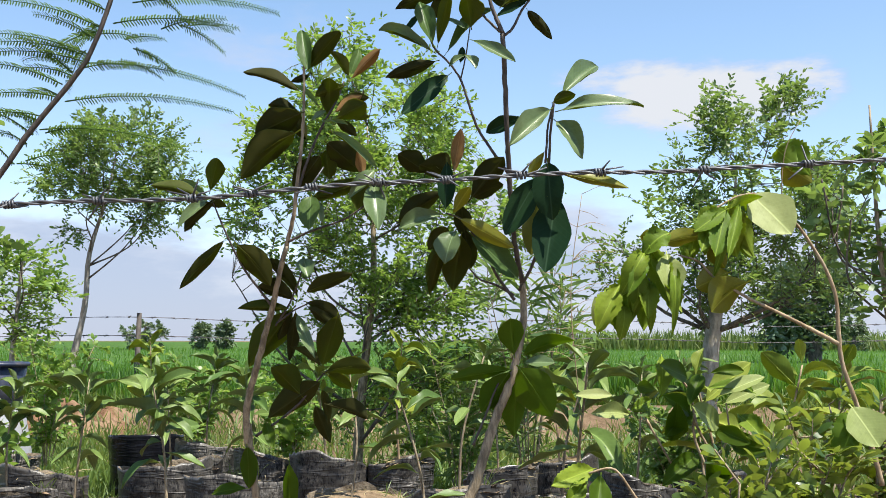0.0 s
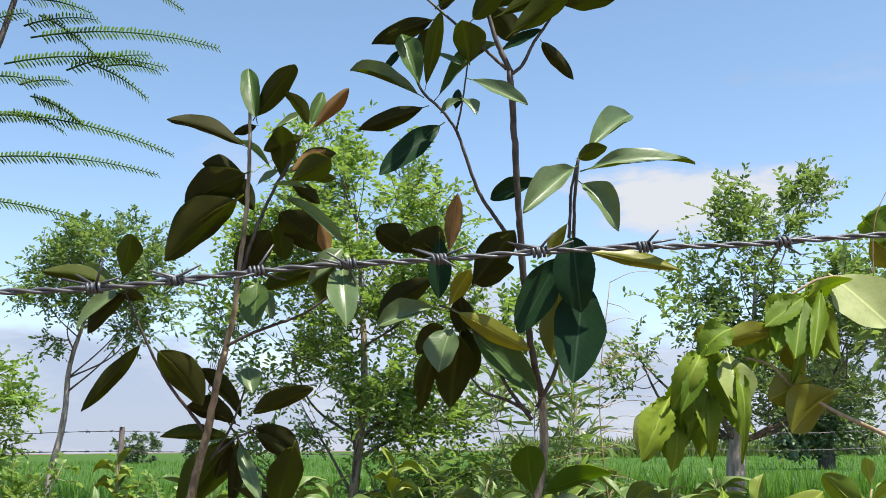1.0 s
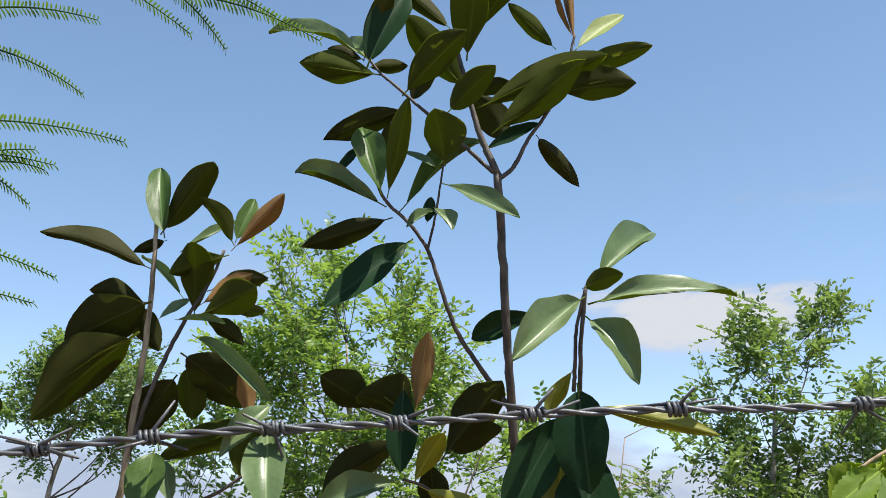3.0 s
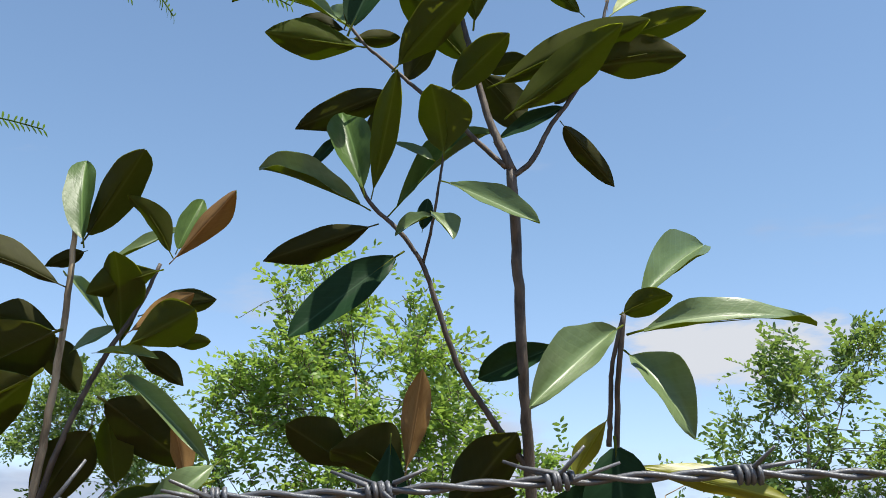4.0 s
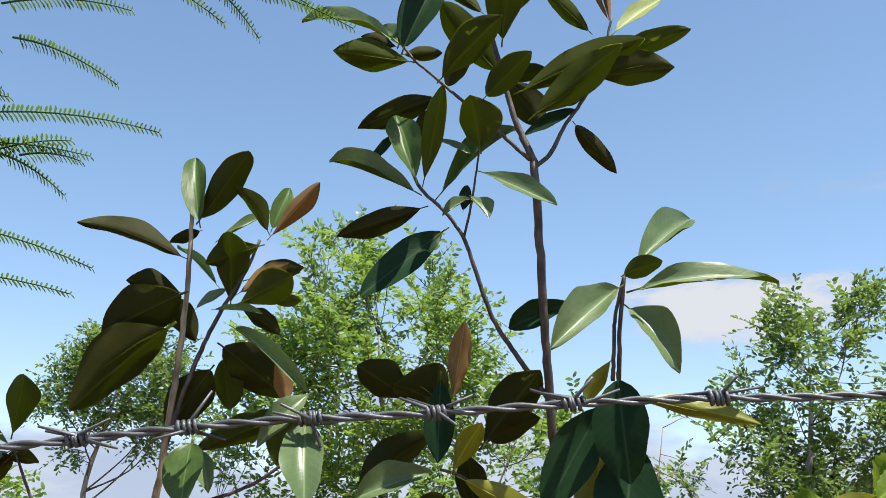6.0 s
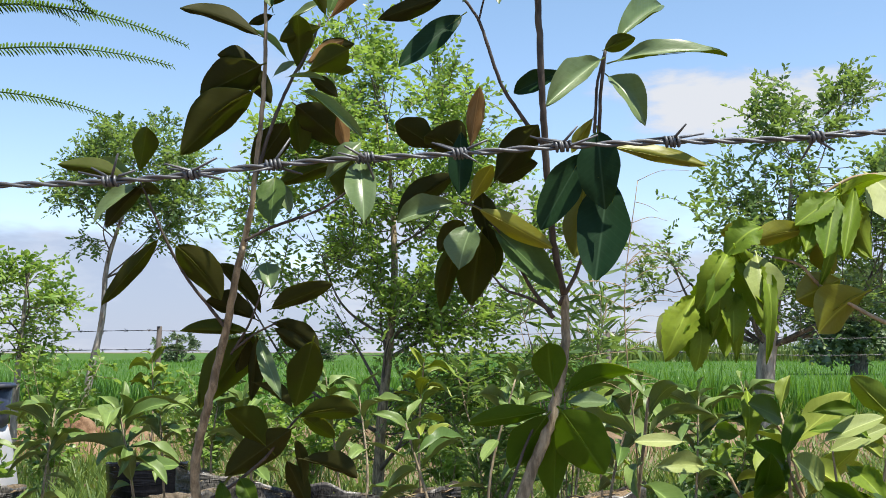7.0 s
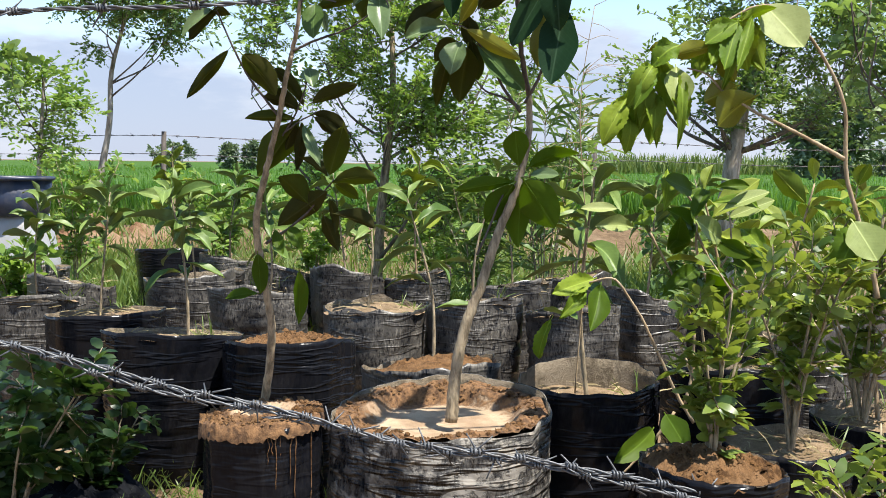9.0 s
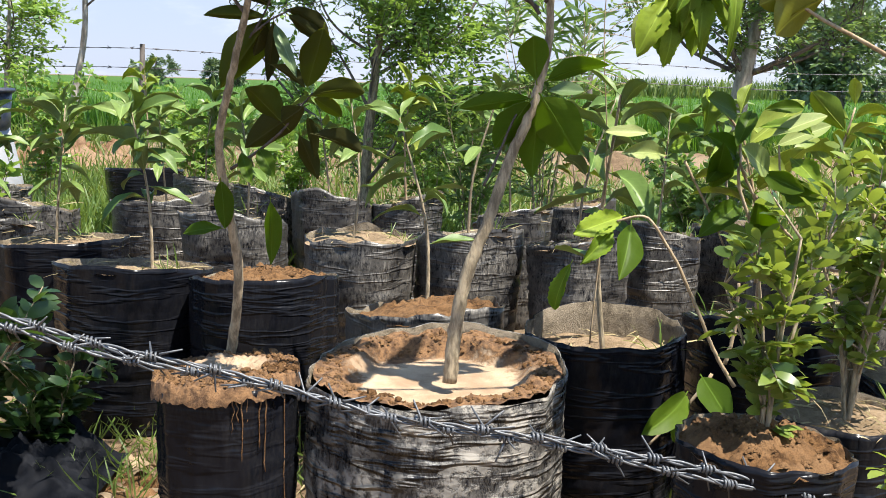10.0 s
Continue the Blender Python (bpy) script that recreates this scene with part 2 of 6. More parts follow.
def silted(name, radius):
    """Brown clods round a pool of pale settled silt of the given radius."""
    m, N = material(name)
    at = N.add("ShaderNodeTexCoord").outputs["Object"]
    crumbs, fine, wide = N.noise(at, 60.0, 8.0, 0.65), N.noise(at, 420.0, 4.0, 0.7), N.noise(at, 9.0, 6.0, 0.65)
    soil = N.mix(N.ramp(crumbs, 0.35, 0.65), rgb(0.062, 0.030, 0.012), rgb(0.205, 0.108, 0.046))
    silt = N.mix(N.ramp(wide, 0.35, 0.65), rgb(0.25, 0.165, 0.095), rgb(0.43, 0.32, 0.205))
    out = N.vector("LENGTH", N.vector("MULTIPLY", at, (1.0, 1.0, 0.0)))
    edge = N.math("ADD", N.math("DIVIDE", out, radius), N.math("ADD", N.math("MULTIPLY", N.math("SUBTRACT", wide, 0.5), 0.9), N.math("MULTIPLY", N.math("SUBTRACT", crumbs, 0.5), 0.5)))
    clods = N.ramp(edge, 0.88, 1.05)
    col = N.mix(clods, silt, soil)
    bump = N.add("ShaderNodeBump", Strength=0.6, Distance=0.008, Height=N.math("ADD", N.math("MULTIPLY", crumbs, N.math("ADD", 0.25, clods)), N.math("MULTIPLY", fine, 0.3)))
    finish(N, N.add("ShaderNodeBsdfPrincipled", Base_Color=col, Roughness=N.ramp(clods, 0.0, 1.0, (0.72, 0.95)), Normal=bump.outputs[0]))
    return m


M_POOL = silted("silt_pool", 0.178)
M_SMALL_POOL = silted("small_silt_pool", 0.075)
M_SILT = earth("dry_silt", (0.16, 0.112, 0.066), (0.29, 0.208, 0.130), (0.35, 0.26, 0.17), 24.0)
M_MOUND = earth("red_clods", (0.12, 0.065, 0.035), (0.24, 0.14, 0.08), (0.28, 0.19, 0.12), 20.0)
M_FIELD = earth("field_floor", (0.03, 0.075, 0.010), (0.055, 0.12, 0.015), (0.065, 0.13, 0.018), 3.0)
M_BAG = polythene("dusty_polythene", 0.84, 0.25)
M_BAG_CLEAN = polythene("black_polythene", 0.04, 0.0, 0.25, 0.4, 0.14)
M_SHEET = plain("matte_black_plastic", (0.006, 0.007, 0.010), 0.72, 0.0, (0.03, 0.028, 0.026), 0.25, 14.0, 0.12)
M_BAG_MUD = polythene("mud_smeared_polythene", 0.60, 0.72, 0.27, 1.4)
M_WIRE = plain("galvanised_wire", (0.12, 0.125, 0.135), 0.5, 0.55, (0.13, 0.115, 0.10), 0.5, 60.0)
M_WIRE_OLD = plain("weathered_wire", (0.13, 0.12, 0.12), 0.6, 0.4, (0.16, 0.10, 0.07), 0.5, 60.0)
M_POST = bark("fence_post_wood", (0.05, 0.04, 0.035), (0.14, 0.12, 0.10), 25.0)
M_TUB = plain("navy_plastic", (0.020, 0.028, 0.055), 0.4, 0.0, (0.18, 0.16, 0.14), 0.35, 9.0)
M_SACK = plain("white_woven_sack", (0.36, 0.37, 0.39), 0.6, 0.0, (0.35, 0.28, 0.2), 0.4, 10.0)


# ---- geometry helpers ----
def mesh_from(name, verts, faces, mats, smooth=True, slots=None):
    me = bpy.data.meshes.new(name)
    me.from_pydata([tuple(v) for v in verts], [], [tuple(int(i) for i in f) for f in faces])
    for m in mats:
        me.materials.append(m)
    if slots is not None:
        me.polygons.foreach_set("material_index", np.asarray(slots, dtype=np.int32))
    me.polygons.foreach_set("use_smooth", np.full(len(me.polygons), smooth))
    me.update()
    return me


def part(name, me, parent, label="", m=None):
    """Links a mesh as one part under a thing; m is its pose in the thing's own space."""
    ob = new(name, me)
    ob.parent = parent
    if m is not None:
        ob.matrix_basis = m
    return tagged(ob, label)


def thing(name, at, label, category, group="", kind=""):
    ob = new(name)
    ob.location = at
    return tagged(ob, label, category, group, kind)


def spline(pts, n):
    """Points of a smooth line through pts."""
    p = np.array(pts, float)
    if len(p) == 2:
        return p[0] + (p[1] - p[0]) * np.linspace(0, 1, n)[:, None]
    d = np.r_[0, np.cumsum(np.linalg.norm(np.diff(p, axis=0), axis=1))]
    tang = np.gradient(p, d, axis=0)
    out = []
    for s in np.linspace(0, d[-1], n):
        i = min(np.searchsorted(d, s, "right") - 1, len(d) - 2)
        h = d[i + 1] - d[i]
        u = (s - d[i]) / h
        out.append((2 * u**3 - 3 * u**2 + 1) * p[i] + (u**3 - 2 * u**2 + u) * h * tang[i] + (-2 * u**3 + 3 * u**2) * p[i + 1] + (u**3 - u**2) * h * tang[i + 1])
    return np.array(out)


def tube_data(path, radii, sides=8, knots=0.0, seed=0):
    """Vertices and faces of a tapered tube along a path, with closed ends."""
    path = np.asarray(path, float)
    rng = np.random.default_rng(seed)
    n = len(path)
    t = np.gradient(path, axis=0)
    t /= np.linalg.norm(t, axis=1)[:, None] + 1e-9
    ref = np.array([0.31, 0.9, 0.2]) if abs(t[0][1]) < 0.8 else np.array([1.0, 0.1, 0.2])
    a = np.cross(t, ref)
    a /= np.linalg.norm(a, axis=1)[:, None] + 1e-9
    b = np.cross(t, a)
    ang = np.linspace(0, 2 * np.pi, sides, endpoint=False)
    r = np.asarray(radii, float)[:, None] * (1 + knots * rng.standard_normal((n, sides)))
    verts = (path[:, None] + r[..., None] * (np.cos(ang)[None, :, None] * a[:, None] + np.sin(ang)[None, :, None] * b[:, None])).reshape(-1, 3)
    faces = [(i * sides + j, i * sides + (j + 1) % sides, (i + 1) * sides + (j + 1) % sides, (i + 1) * sides + j) for i in range(n - 1) for j in range(sides)]
    faces += [tuple(range(sides))[::-1], tuple((n - 1) * sides + j for j in range(sides))]
    return verts, faces


def joined(pieces):
    verts, faces, k = [], [], 0
    for v, f in pieces:
        verts.append(np.asarray(v, float))
        faces += [tuple(i + k for i in face) for face in f]
        k += len(v)
    return np.concatenate(verts), faces


def turn_to(axis, normal):
    """A turn whose y runs along axis and whose z is near normal."""
    y = Vector(axis).normalized()
    z = Vector(normal)
    z = (z - z.dot(y) * y).normalized()
    x = y.cross(z)
    return Matrix((x, y, z)).transposed().to_4x4()


# ---- leaf blades, one unit long and one unit wide ----
def blade(name, mats, arch, fold, wave, point=1.0, seed=0, stalk=0.10, twist=0.0, teeth=0.0, broad=0.95, curl=0.0):
    """A leaf with thickness: folded along its midrib, arched, waved at the edge, on a stalk. broad: under 1 is widest beyond the middle."""
    rng = np.random.default_rng(seed)
    rows, cols = (21 if teeth else 15), 7
    mid = cols // 2
    ph = rng.uniform(0, 6.28, 8)
    lean = rng.uniform(-0.10, 0.10)
    verts, faces, slots = [], [], []
    for layer in (0, 1):
        for i in range(rows):
            v = i / (rows - 1)
            half = 0.5 * max(0.0, math.sin(math.pi * (v * 0.985 + 0.012) ** (1 / broad))) ** (0.70 * point) * (1 - teeth * (i % 2))
            for j in range(cols):
                u = (j - mid) / mid
                edge = wave * (math.sin(8 * v + ph[j % 4]) + 0.5 * math.sin(17 * v + ph[4 + j % 4])) * u * u
                lift = fold * abs(u) ** 1.2 * half * 2 + arch * (v - v * v * 1.9) + edge - curl * max(0.0, v - 0.6) ** 2 * 2.5
                across = u * half * (1 + 0.05 * math.sin(7 * v + ph[0] + (2 if u > 0 else 0)) + 0.03 * math.sin(15 * v + ph[1] + u))
                a = twist * (v - 0.2)
                bow = lean * math.sin(math.pi * v)
                verts.append((across * math.cos(a) + bow, v, lift + 0.42 * across * math.sin(a) - 0.005 * layer))
    k = rows * cols
    for layer in (0, 1):
        for i in range(rows - 1):
            for j in range(cols - 1):
                q = [layer * k + i * cols + j, layer * k + i * cols + j + 1, layer * k + (i + 1) * cols + j + 1, layer * k + (i + 1) * cols + j]
                faces.append(q if layer == 0 else [q[0], q[3], q[2], q[1]])
                slots.append(layer)
    path = [(0.0, -stalk, -0.03), (0.0, -0.4 * stalk, -0.012), (0.0, 0.0, -0.004), (lean * 0.7, 0.25, arch * 0.14 - 0.008), (lean, 0.6, arch * 0.0 - 0.010)]
    tv, tf = tube_data(path, [0.014, 0.012, 0.013, 0.008, 0.004], 6)
    tv[:, 0] *= 1.8
    faces += [[i + 2 * k for i in f] for f in tf]
    slots += [1] * len(tf)
    return mesh_from(name, verts + [tuple(v) for v in tv], faces, mats, True, slots)


def blades(name, mats, n=4, big=1.0, stalk=0.1, ruffle=1.0, teeth=0.0, fold=1.0):
    return [blade(name, mats, big * (0.05 + 0.13 * i), fold * (0.10 + 0.10 * ((i * 7) % 4) / 3), ruffle * (0.012 + 0.008 * (i % 3)), 0.9 + 0.12 * (i % 3), i, stalk, (-0.3, 0.4, 0.1, -0.6, 0.7, -0.2, 0.3)[i % 7], teeth,
                  (0.95, 0.78, 0.86, 1.02, 0.82, 0.9, 0.8)[i % 7], (0.0, 0.25, 0.0, 0.1, 0.3, 0.0, 0.15)[i % 7] * min(1.0, big)) for i in range(n)]


MAG = {"": blades("leaf", [M_MAG_TOP, M_MAG_UNDER], 7, 0.26, 0.1, 1.3, 0, 1.3), "r": blades("leaf", [M_MAG_TOP, M_MAG_RUST], 6, 0.3, 0.1, 1.6, 0, 1.4), "d": blades("leaf", [M_MAG_SHADED, M_MAG_UNDER], 4, 0.3, 0.1, 1.3), "s": blades("leaf", [M_MAG_SUNLIT, M_MAG_UNDER], 6, 0.4, 0.1, 1.5, 0, 1.4), "b": blades("leaf", [M_MAG_TOP, M_MAG_BROWN], 3, 0.4, 0.1, 1.6, 0, 1.5), "l": blades("leaf", [M_MAG_FRESH, M_MAG_FRESH], 4, 0.6), "p": blades("leaf", [M_PALE, M_PALE], 2), "y": blades("leaf", [M_MAG_YELLOW, M_MAG_YELLOW], 3, 0.6),
       "g": blades("leaf", [M_TEAK, M_TEAK], 5, 1.5, 0.1, 3.4, 0.12)}
leaf_dice = random.Random(11)


def leaf(plant, base, tip, width, turn, kind=""):
    """One leaf from base to tip; turn: degrees by which its upper face is turned from facing -y."""
    base, tip = Vector(base), Vector(tip)
    a = (tip - base).normalized()
    n = Vector((0, -1, 0))
    n = (n - n.dot(a) * a).normalized()
    s = a.cross(n)
    n = n * math.cos(radians(turn)) + s * math.sin(radians(turn))
    kind = "g" if plant in (tp, dt, pp) and not kind else kind
    me = leaf_dice.choice(MAG[kind])
    L = (tip - base).length
    part("leaf", me, plant, {"b": "leaf with a tan-brown underside", "r": "leaf with a dark rust-brown underside", "y": "yellowing leaf", "l": "fresh bright green leaf", "p": "leaf showing its pale back", "s": "leaf with sunlit sheen painted as a paler upper side", "d": "hanging leaf with its shade painted as a darker green"}.get(kind, ""),
         Matrix.Translation(base - plant.location) @ turn_to(a, n) @ Matrix.Diagonal((1.08 * width, L, (L + width) / 2, 1)))


def stem(plant, pts, r0, r1):
    n = 6 * len(pts)
    path = spline(pts, n) - np.array(plant.location)
    path[1:-1] += np.random.default_rng(len(pts)).normal(0, r1 * 0.12, (n - 2, 3))
    v, f = tube_data(path, np.linspace(r0, r1, n), 9, 0.05, len(pts))
    part("trunk" if r0 > 0.0075 else "branch", mesh_from("stem", v, f, [M_TAN if plant in (tp, dt, pp) else M_STEM if r0 > (0.0045 if plant == lm else 0.0075) else M_TWIG]), plant)


# many small leaves in one mesh
LEAFLET = np.array([(0, 0, 0), (-0.36, 0.2, 0.04), (0.36, 0.2, 0.04), (-0.5, 0.5, 0.06), (0.5, 0.5, 0.06), (-0.32, 0.82, 0.0), (0.32, 0.82, 0.0), (0, 1, -0.08)])


def leaf_cloud(base, axis, normal, length, width):
    """Vertices and faces of many leaflets from arrays."""
    base, axis, normal = (np.asarray(v, float) for v in (base, axis, normal))
    axis = axis / (np.linalg.norm(axis, axis=1)[:, None] + 1e-9)
    x = np.cross(axis, normal)
    x /= np.linalg.norm(x, axis=1)[:, None] + 1e-9
    z = np.cross(x, axis)
    L, W = np.asarray(length)[:, None, None], np.asarray(width)[:, None, None]
    v = base[:, None] + LEAFLET[None, :, 0:1] * W * x[:, None] + LEAFLET[None, :, 1:2] * L * axis[:, None] + LEAFLET[None, :, 2:3] * L * z[:, None]
    k = (np.arange(len(base)) * 8)[:, None]
    tri = np.concatenate([k + np.array([[0, 2, 1]]), k + np.array([[5, 6, 7]])])
    quad = np.concatenate([k + np.array([[1, 2, 4, 3]]), k + np.array([[3, 4, 6, 5]])])
    return v.reshape(-1, 3), tri, quad


def cloud_mesh(name, data, mat):
    v, tri, quad = data
    me = bpy.data.meshes.new(name)
    me.vertices.add(len(v))
    me.vertices.foreach_set("co", v.astype(np.float32).ravel())
    me.loops.add(tri.size + quad.size)
    me.loops.foreach_set("vertex_index", np.r_[tri.ravel(), quad.ravel()].astype(np.int32))
    me.polygons.add(len(tri) + len(quad))
    me.polygons.foreach_set("loop_start", np.r_[np.arange(len(tri)) * 3, tri.size + np.arange(len(quad)) * 4].astype(np.int32))
    me.polygons.foreach_set("use_smooth", np.ones(len(tri) + len(quad), dtype=bool))
    me.materials.append(mat)
    me.update(calc_edges=True)
    return me


def twigs_with_leaves(rng, roots, ways, length, leaves, size, slim, droop=0.15, spread=0.8, start=0.12):
    """Leaflets set along twigs that start at roots."""
    B, A, Nn, L = [], [], [], []
    for root, way, run in zip(roots, ways, length):
        way = way / (np.linalg.norm(way) + 1e-9)
        side = np.cross(way, (0.1, 0.2, 1.0))
        side /= np.linalg.norm(side) + 1e-9
        up = np.cross(side, way)
        s = np.linspace(start, 1.0, leaves) + rng.uniform(-0.03, 0.03, leaves)
        pos = root + run * s[:, None] * way - (droop * run * s**2)[:, None] * np.array((0, 0, 1.0))
        sign = np.where(np.arange(leaves) % 2, 1.0, -1.0)
        ax = way[None] * rng.uniform(0.25, 0.9, leaves)[:, None] + spread * sign[:, None] * side + rng.normal(0, 0.3, (leaves, 3))
        B.append(pos), A.append(ax), Nn.append(up + rng.normal(0, 0.45, (leaves, 3)))
        L.append(size * rng.uniform(0.6, 1.2, leaves))
    L = np.concatenate(L)
    return leaf_cloud(np.concatenate(B), np.concatenate(A), np.concatenate(Nn), L, L * slim)


def tree(name, at, trunk, radii, blobs, clumps, twigs, leaves, size, slim, mat, bark_mat, label, seed, up=0.5, spread=0.35, limbs_from=0.35, droop=0.15):
    """A tree: a trunk line from its foot, limbs to clumps inside the given ellipsoids, twigs and leaves."""
    rng = np.random.default_rng(seed)
    ob = thing(name, at, label, "tree")
    line = spline(trunk, 24)
    trunk_r = np.interp(np.linspace(0, 1, 24), np.linspace(0, 1, len(radii)), radii)
    tv = [tube_data(line, trunk_r, 10, 0.04, seed)]
    part("trunk", mesh_from("trunk", *tv[0], [bark_mat]), ob)
    pieces, roots, ways, runs = [], [], [], []
    weights = np.array([b[3] * b[4] * b[5] for b in blobs])
    first = int(24 * limbs_from)
    holds, thick = list(line[first:]), list(trunk_r[first:])
    # main boughs, several into each part of the crown
    for bx, by, bz, rx, ry, rz in blobs:
        for _ in range(3):
            end = np.array((bx, by, bz)) + rng.uniform(-0.65, 0.65, 3) * (rx, ry, rz)
            flat = math.hypot(end[0] - line[first][0], end[1] - line[first][1])
            k = first + int(np.argmin(np.abs(line[first:, 2] - (end[2] - 0.7 * flat - 0.25))))
            bend = line[k] + (end - line[k]) * (0.55, 0.55, 0.38) + rng.normal(0, 0.04, 3)
            bough = spline([line[k], bend, end], 12)
            r = np.linspace(min(0.42 * trunk_r[k], 0.017), 0.0035, 12)
            pieces.append(tube_data(bough, r, 6, 0.05))
            holds += list(bough[2:])
            thick += list(r[2:])
    holds, thick = np.array(holds), np.array(thick)
    for c in range(clumps):
        bx, by, bz, rx, ry, rz = blobs[rng.choice(len(blobs), p=weights / weights.sum())]
        d = rng.normal(size=3)
        d *= rng.uniform(0.25, 1.0) ** 0.5 / np.linalg.norm(d)
        centre = np.array((bx, by, bz)) + d * (rx, ry, rz)
        gap = np.linalg.norm((holds - centre) + (0, 0, 0.12), axis=1) + 0.6 * np.maximum(0, holds[:, 2] - centre[2])
        k = int(np.argmin(gap))
        start = holds[k]
        mid = (start + centre) / 2 + rng.normal(0, 0.04, 3) - (0, 0, 0.04)
        path = spline([start, mid, centre], 7)
        pieces.append(tube_data(path, np.linspace(min(0.6 * thick[k], 0.004 + 0.006 * np.linalg.norm(centre - start)), 0.002, 7), 5))
        for _ in range(twigs):
            w = rng.normal(size=3) + d * 0.9 + (0, 0, up)
            w /= np.linalg.norm(w)
            roots.append(path[rng.integers(4, 7)] + rng.normal(0, 0.02, 3)), ways.append(w), runs.append(spread * rng.uniform(0.5, 1.2))
            if rng.random() < 0.5:
                pieces.append(tube_data(np.array([roots[-1], roots[-1] + w * runs[-1] * 0.5, roots[-1] + w * runs[-1] - (0, 0, droop * runs[-1])]), [0.003, 0.002, 0.0012], 3))
    part("branching", mesh_from("branching", *joined(pieces), [M_BARK_DARK]), ob)
    part("crown", cloud_mesh("crown", twigs_with_leaves(rng, roots, ways, runs, leaves, size, slim, droop), mat), ob)
    return ob


# ---- ground and fields ----
def rise(x, y):
    """Height of the ground: a low bund along the field's edge, small unevenness."""
    bund = 0.30 * math.exp(-((y - 12.4 - 0.3 * math.sin(x * 0.7)) / 0.7) ** 2)
    return bund + 0.03 * noise.noise((x * 0.9, y * 0.9, 0.3)) + 0.012 * noise.noise((x * 4, y * 4, 2.0)) - 0.02


def ground_sheet():
    xs = np.r_[-900, -300, -90, -40, np.arange(-14, 14.01, 0.28), 40, 90, 300, 900]
    ys = np.r_[-900, -200, -40, -12, np.arange(-4, 15.01, 0.28), 30, 60, 150, 400, 1500]
    verts = [(x, y, rise(x, y) if abs(x) < 20 and -5 < y < 20 else 0.0) for y in ys for x in xs]
    w = len(xs)
    faces = [(j * w + i, j * w + i + 1, (j + 1) * w + i + 1, (j + 1) * w + i) for j in range(len(ys) - 1) for i in range(w - 1)]
    return tagged(new("ground", mesh_from("ground", verts, faces, [M_EARTH])), "bare tan earth of a plant nursery with scattered litter", "ground", kind="structure")


ground_sheet()


def tufts(name, label, category, region, count, height, width, mat, seed, lean=0.35, density=None, lift=0.0):
    """Upright blades over a rectangle x0, x1, y0, y1, as one object."""
    rng = np.random.default_rng(seed)
    x0, x1, y0, y1 = region
    p = np.c_[rng.uniform(x0, x1, count), y0 + (y1 - y0) * rng.random(count) ** 1.4]
    if density:
        p = np.array([q for q in p if density(*q) > rng.random()])
    z = np.array([rise(*q) if q[1] < 18 else 0.0 for q in p]) + lift
    base = np.c_[p, z]
    axis = np.c_[rng.normal(0, lean, (len(p), 2)), np.ones(len(p))]
    nrm = np.c_[rng.normal(0, 1, (len(p), 2)), np.full(len(p), 0.2)]
    L = height * rng.uniform(0.55, 1.15, len(p))
    return tagged(new(name, cloud_mesh(name, leaf_cloud(base, axis, nrm, L, np.full(len(p), width)), mat)), label, category, kind="stuff")


def field(name, label, x0, x1, y0, y1, top, mat, step, seed):
    """A crop seen from its edge: a rough canopy sheet with a standing front face."""
    rng = np.random.default_rng(seed)
    xs = np.arange(x0, x1 + step, step)
    ys = y0 + (y1 - y0) * np.linspace(0, 1, 40) ** 2
    verts, w = [], len(xs)
    for j, y in enumerate([ys[0], *ys]):
        for x in xs:
            verts.append((x, y, 0.0 if j == 0 else top * (0.86 + 0.10 * rng.random()) * (0.9 if j == 1 else 1.0)))
    faces = [(j * w + i, j * w + i + 1, (j + 1) * w + i + 1, (j + 1) * w + i) for j in range(len(ys)) for i in range(w - 1)]
    return tagged(new(name, mesh_from(name, verts, faces, [mat], False)), label, "crop field", kind="stuff")


field("rice_field", "dense green rice paddy reaching to the horizon", -160, 160, 15.2, 420, 0.56, M_FIELD, 2.0, 1)
tufts("rice_plants", "upright bright green rice blades at the paddy's edge", "rice", (-13, 15, 12.9, 19), 62000, 0.70, 0.016, M_RICE, 2, 0.16)
tufts("rice_plants_beyond", "green rice blades standing further into the paddy", "rice", (-34, 40, 19, 70), 60000, 0.66, 0.035, M_RICE, 3, 0.16)
field("maize_field", "tall pale green maize stand beyond the paddy", 6, 60, 66, 120, 1.35, M_MAIZE, 1.0, 4)
tufts("maize_plants", "tall pale green maize plants along the field's edge", "maize", (6, 60, 64, 76), 9000, 1.75, 0.11, M_MAIZE, 5, 0.25)


def patchy(x, y):
    return 0.5 + 1.1 * noise.noise((x * 0.8, y * 0.8, 7.0))


tufts("grass_patch", "short fresh grass on open ground", "grass", (-4.6, -1.15, 4.9, 11.5), 15000, 0.11, 0.008, M_GRASS, 6, 0.5, lambda x, y: 0.9)
tufts("bund_grass", "weeds and grass along the paddy bund", "grass", (-9, 10, 6.6, 13.0), 42000, 0.30, 0.013, M_GRASS, 7, 0.5, patchy)
tufts("dry_grass", "dry straw-coloured grass between the bags", "grass", (-3.5, 3.6, 2.6, 9.5), 6000, 0.08, 0.006, M_DRY, 8, 0.9, patchy)
tufts("weeds", "low green weeds growing behind the bags", "weeds", (-2.6, 2.6, 5.2, 8.2), 9000, 0.26, 0.022, M_GRASS, 10, 0.8, lambda x, y: 0.7)
tufts("corner_grass", "grass tuft at the foot of the bags", "grass", (-0.92, -0.60, 2.50, 2.80), 80, 0.15, 0.005, M_GRASS, 12, 0.5)
tufts("foot_grass", "green grass blades growing between the bags", "grass", (-1.5, 0.9, 2.1, 3.2), 4200, 0.13, 0.006, M_GRASS, 9, 0.7, patchy)


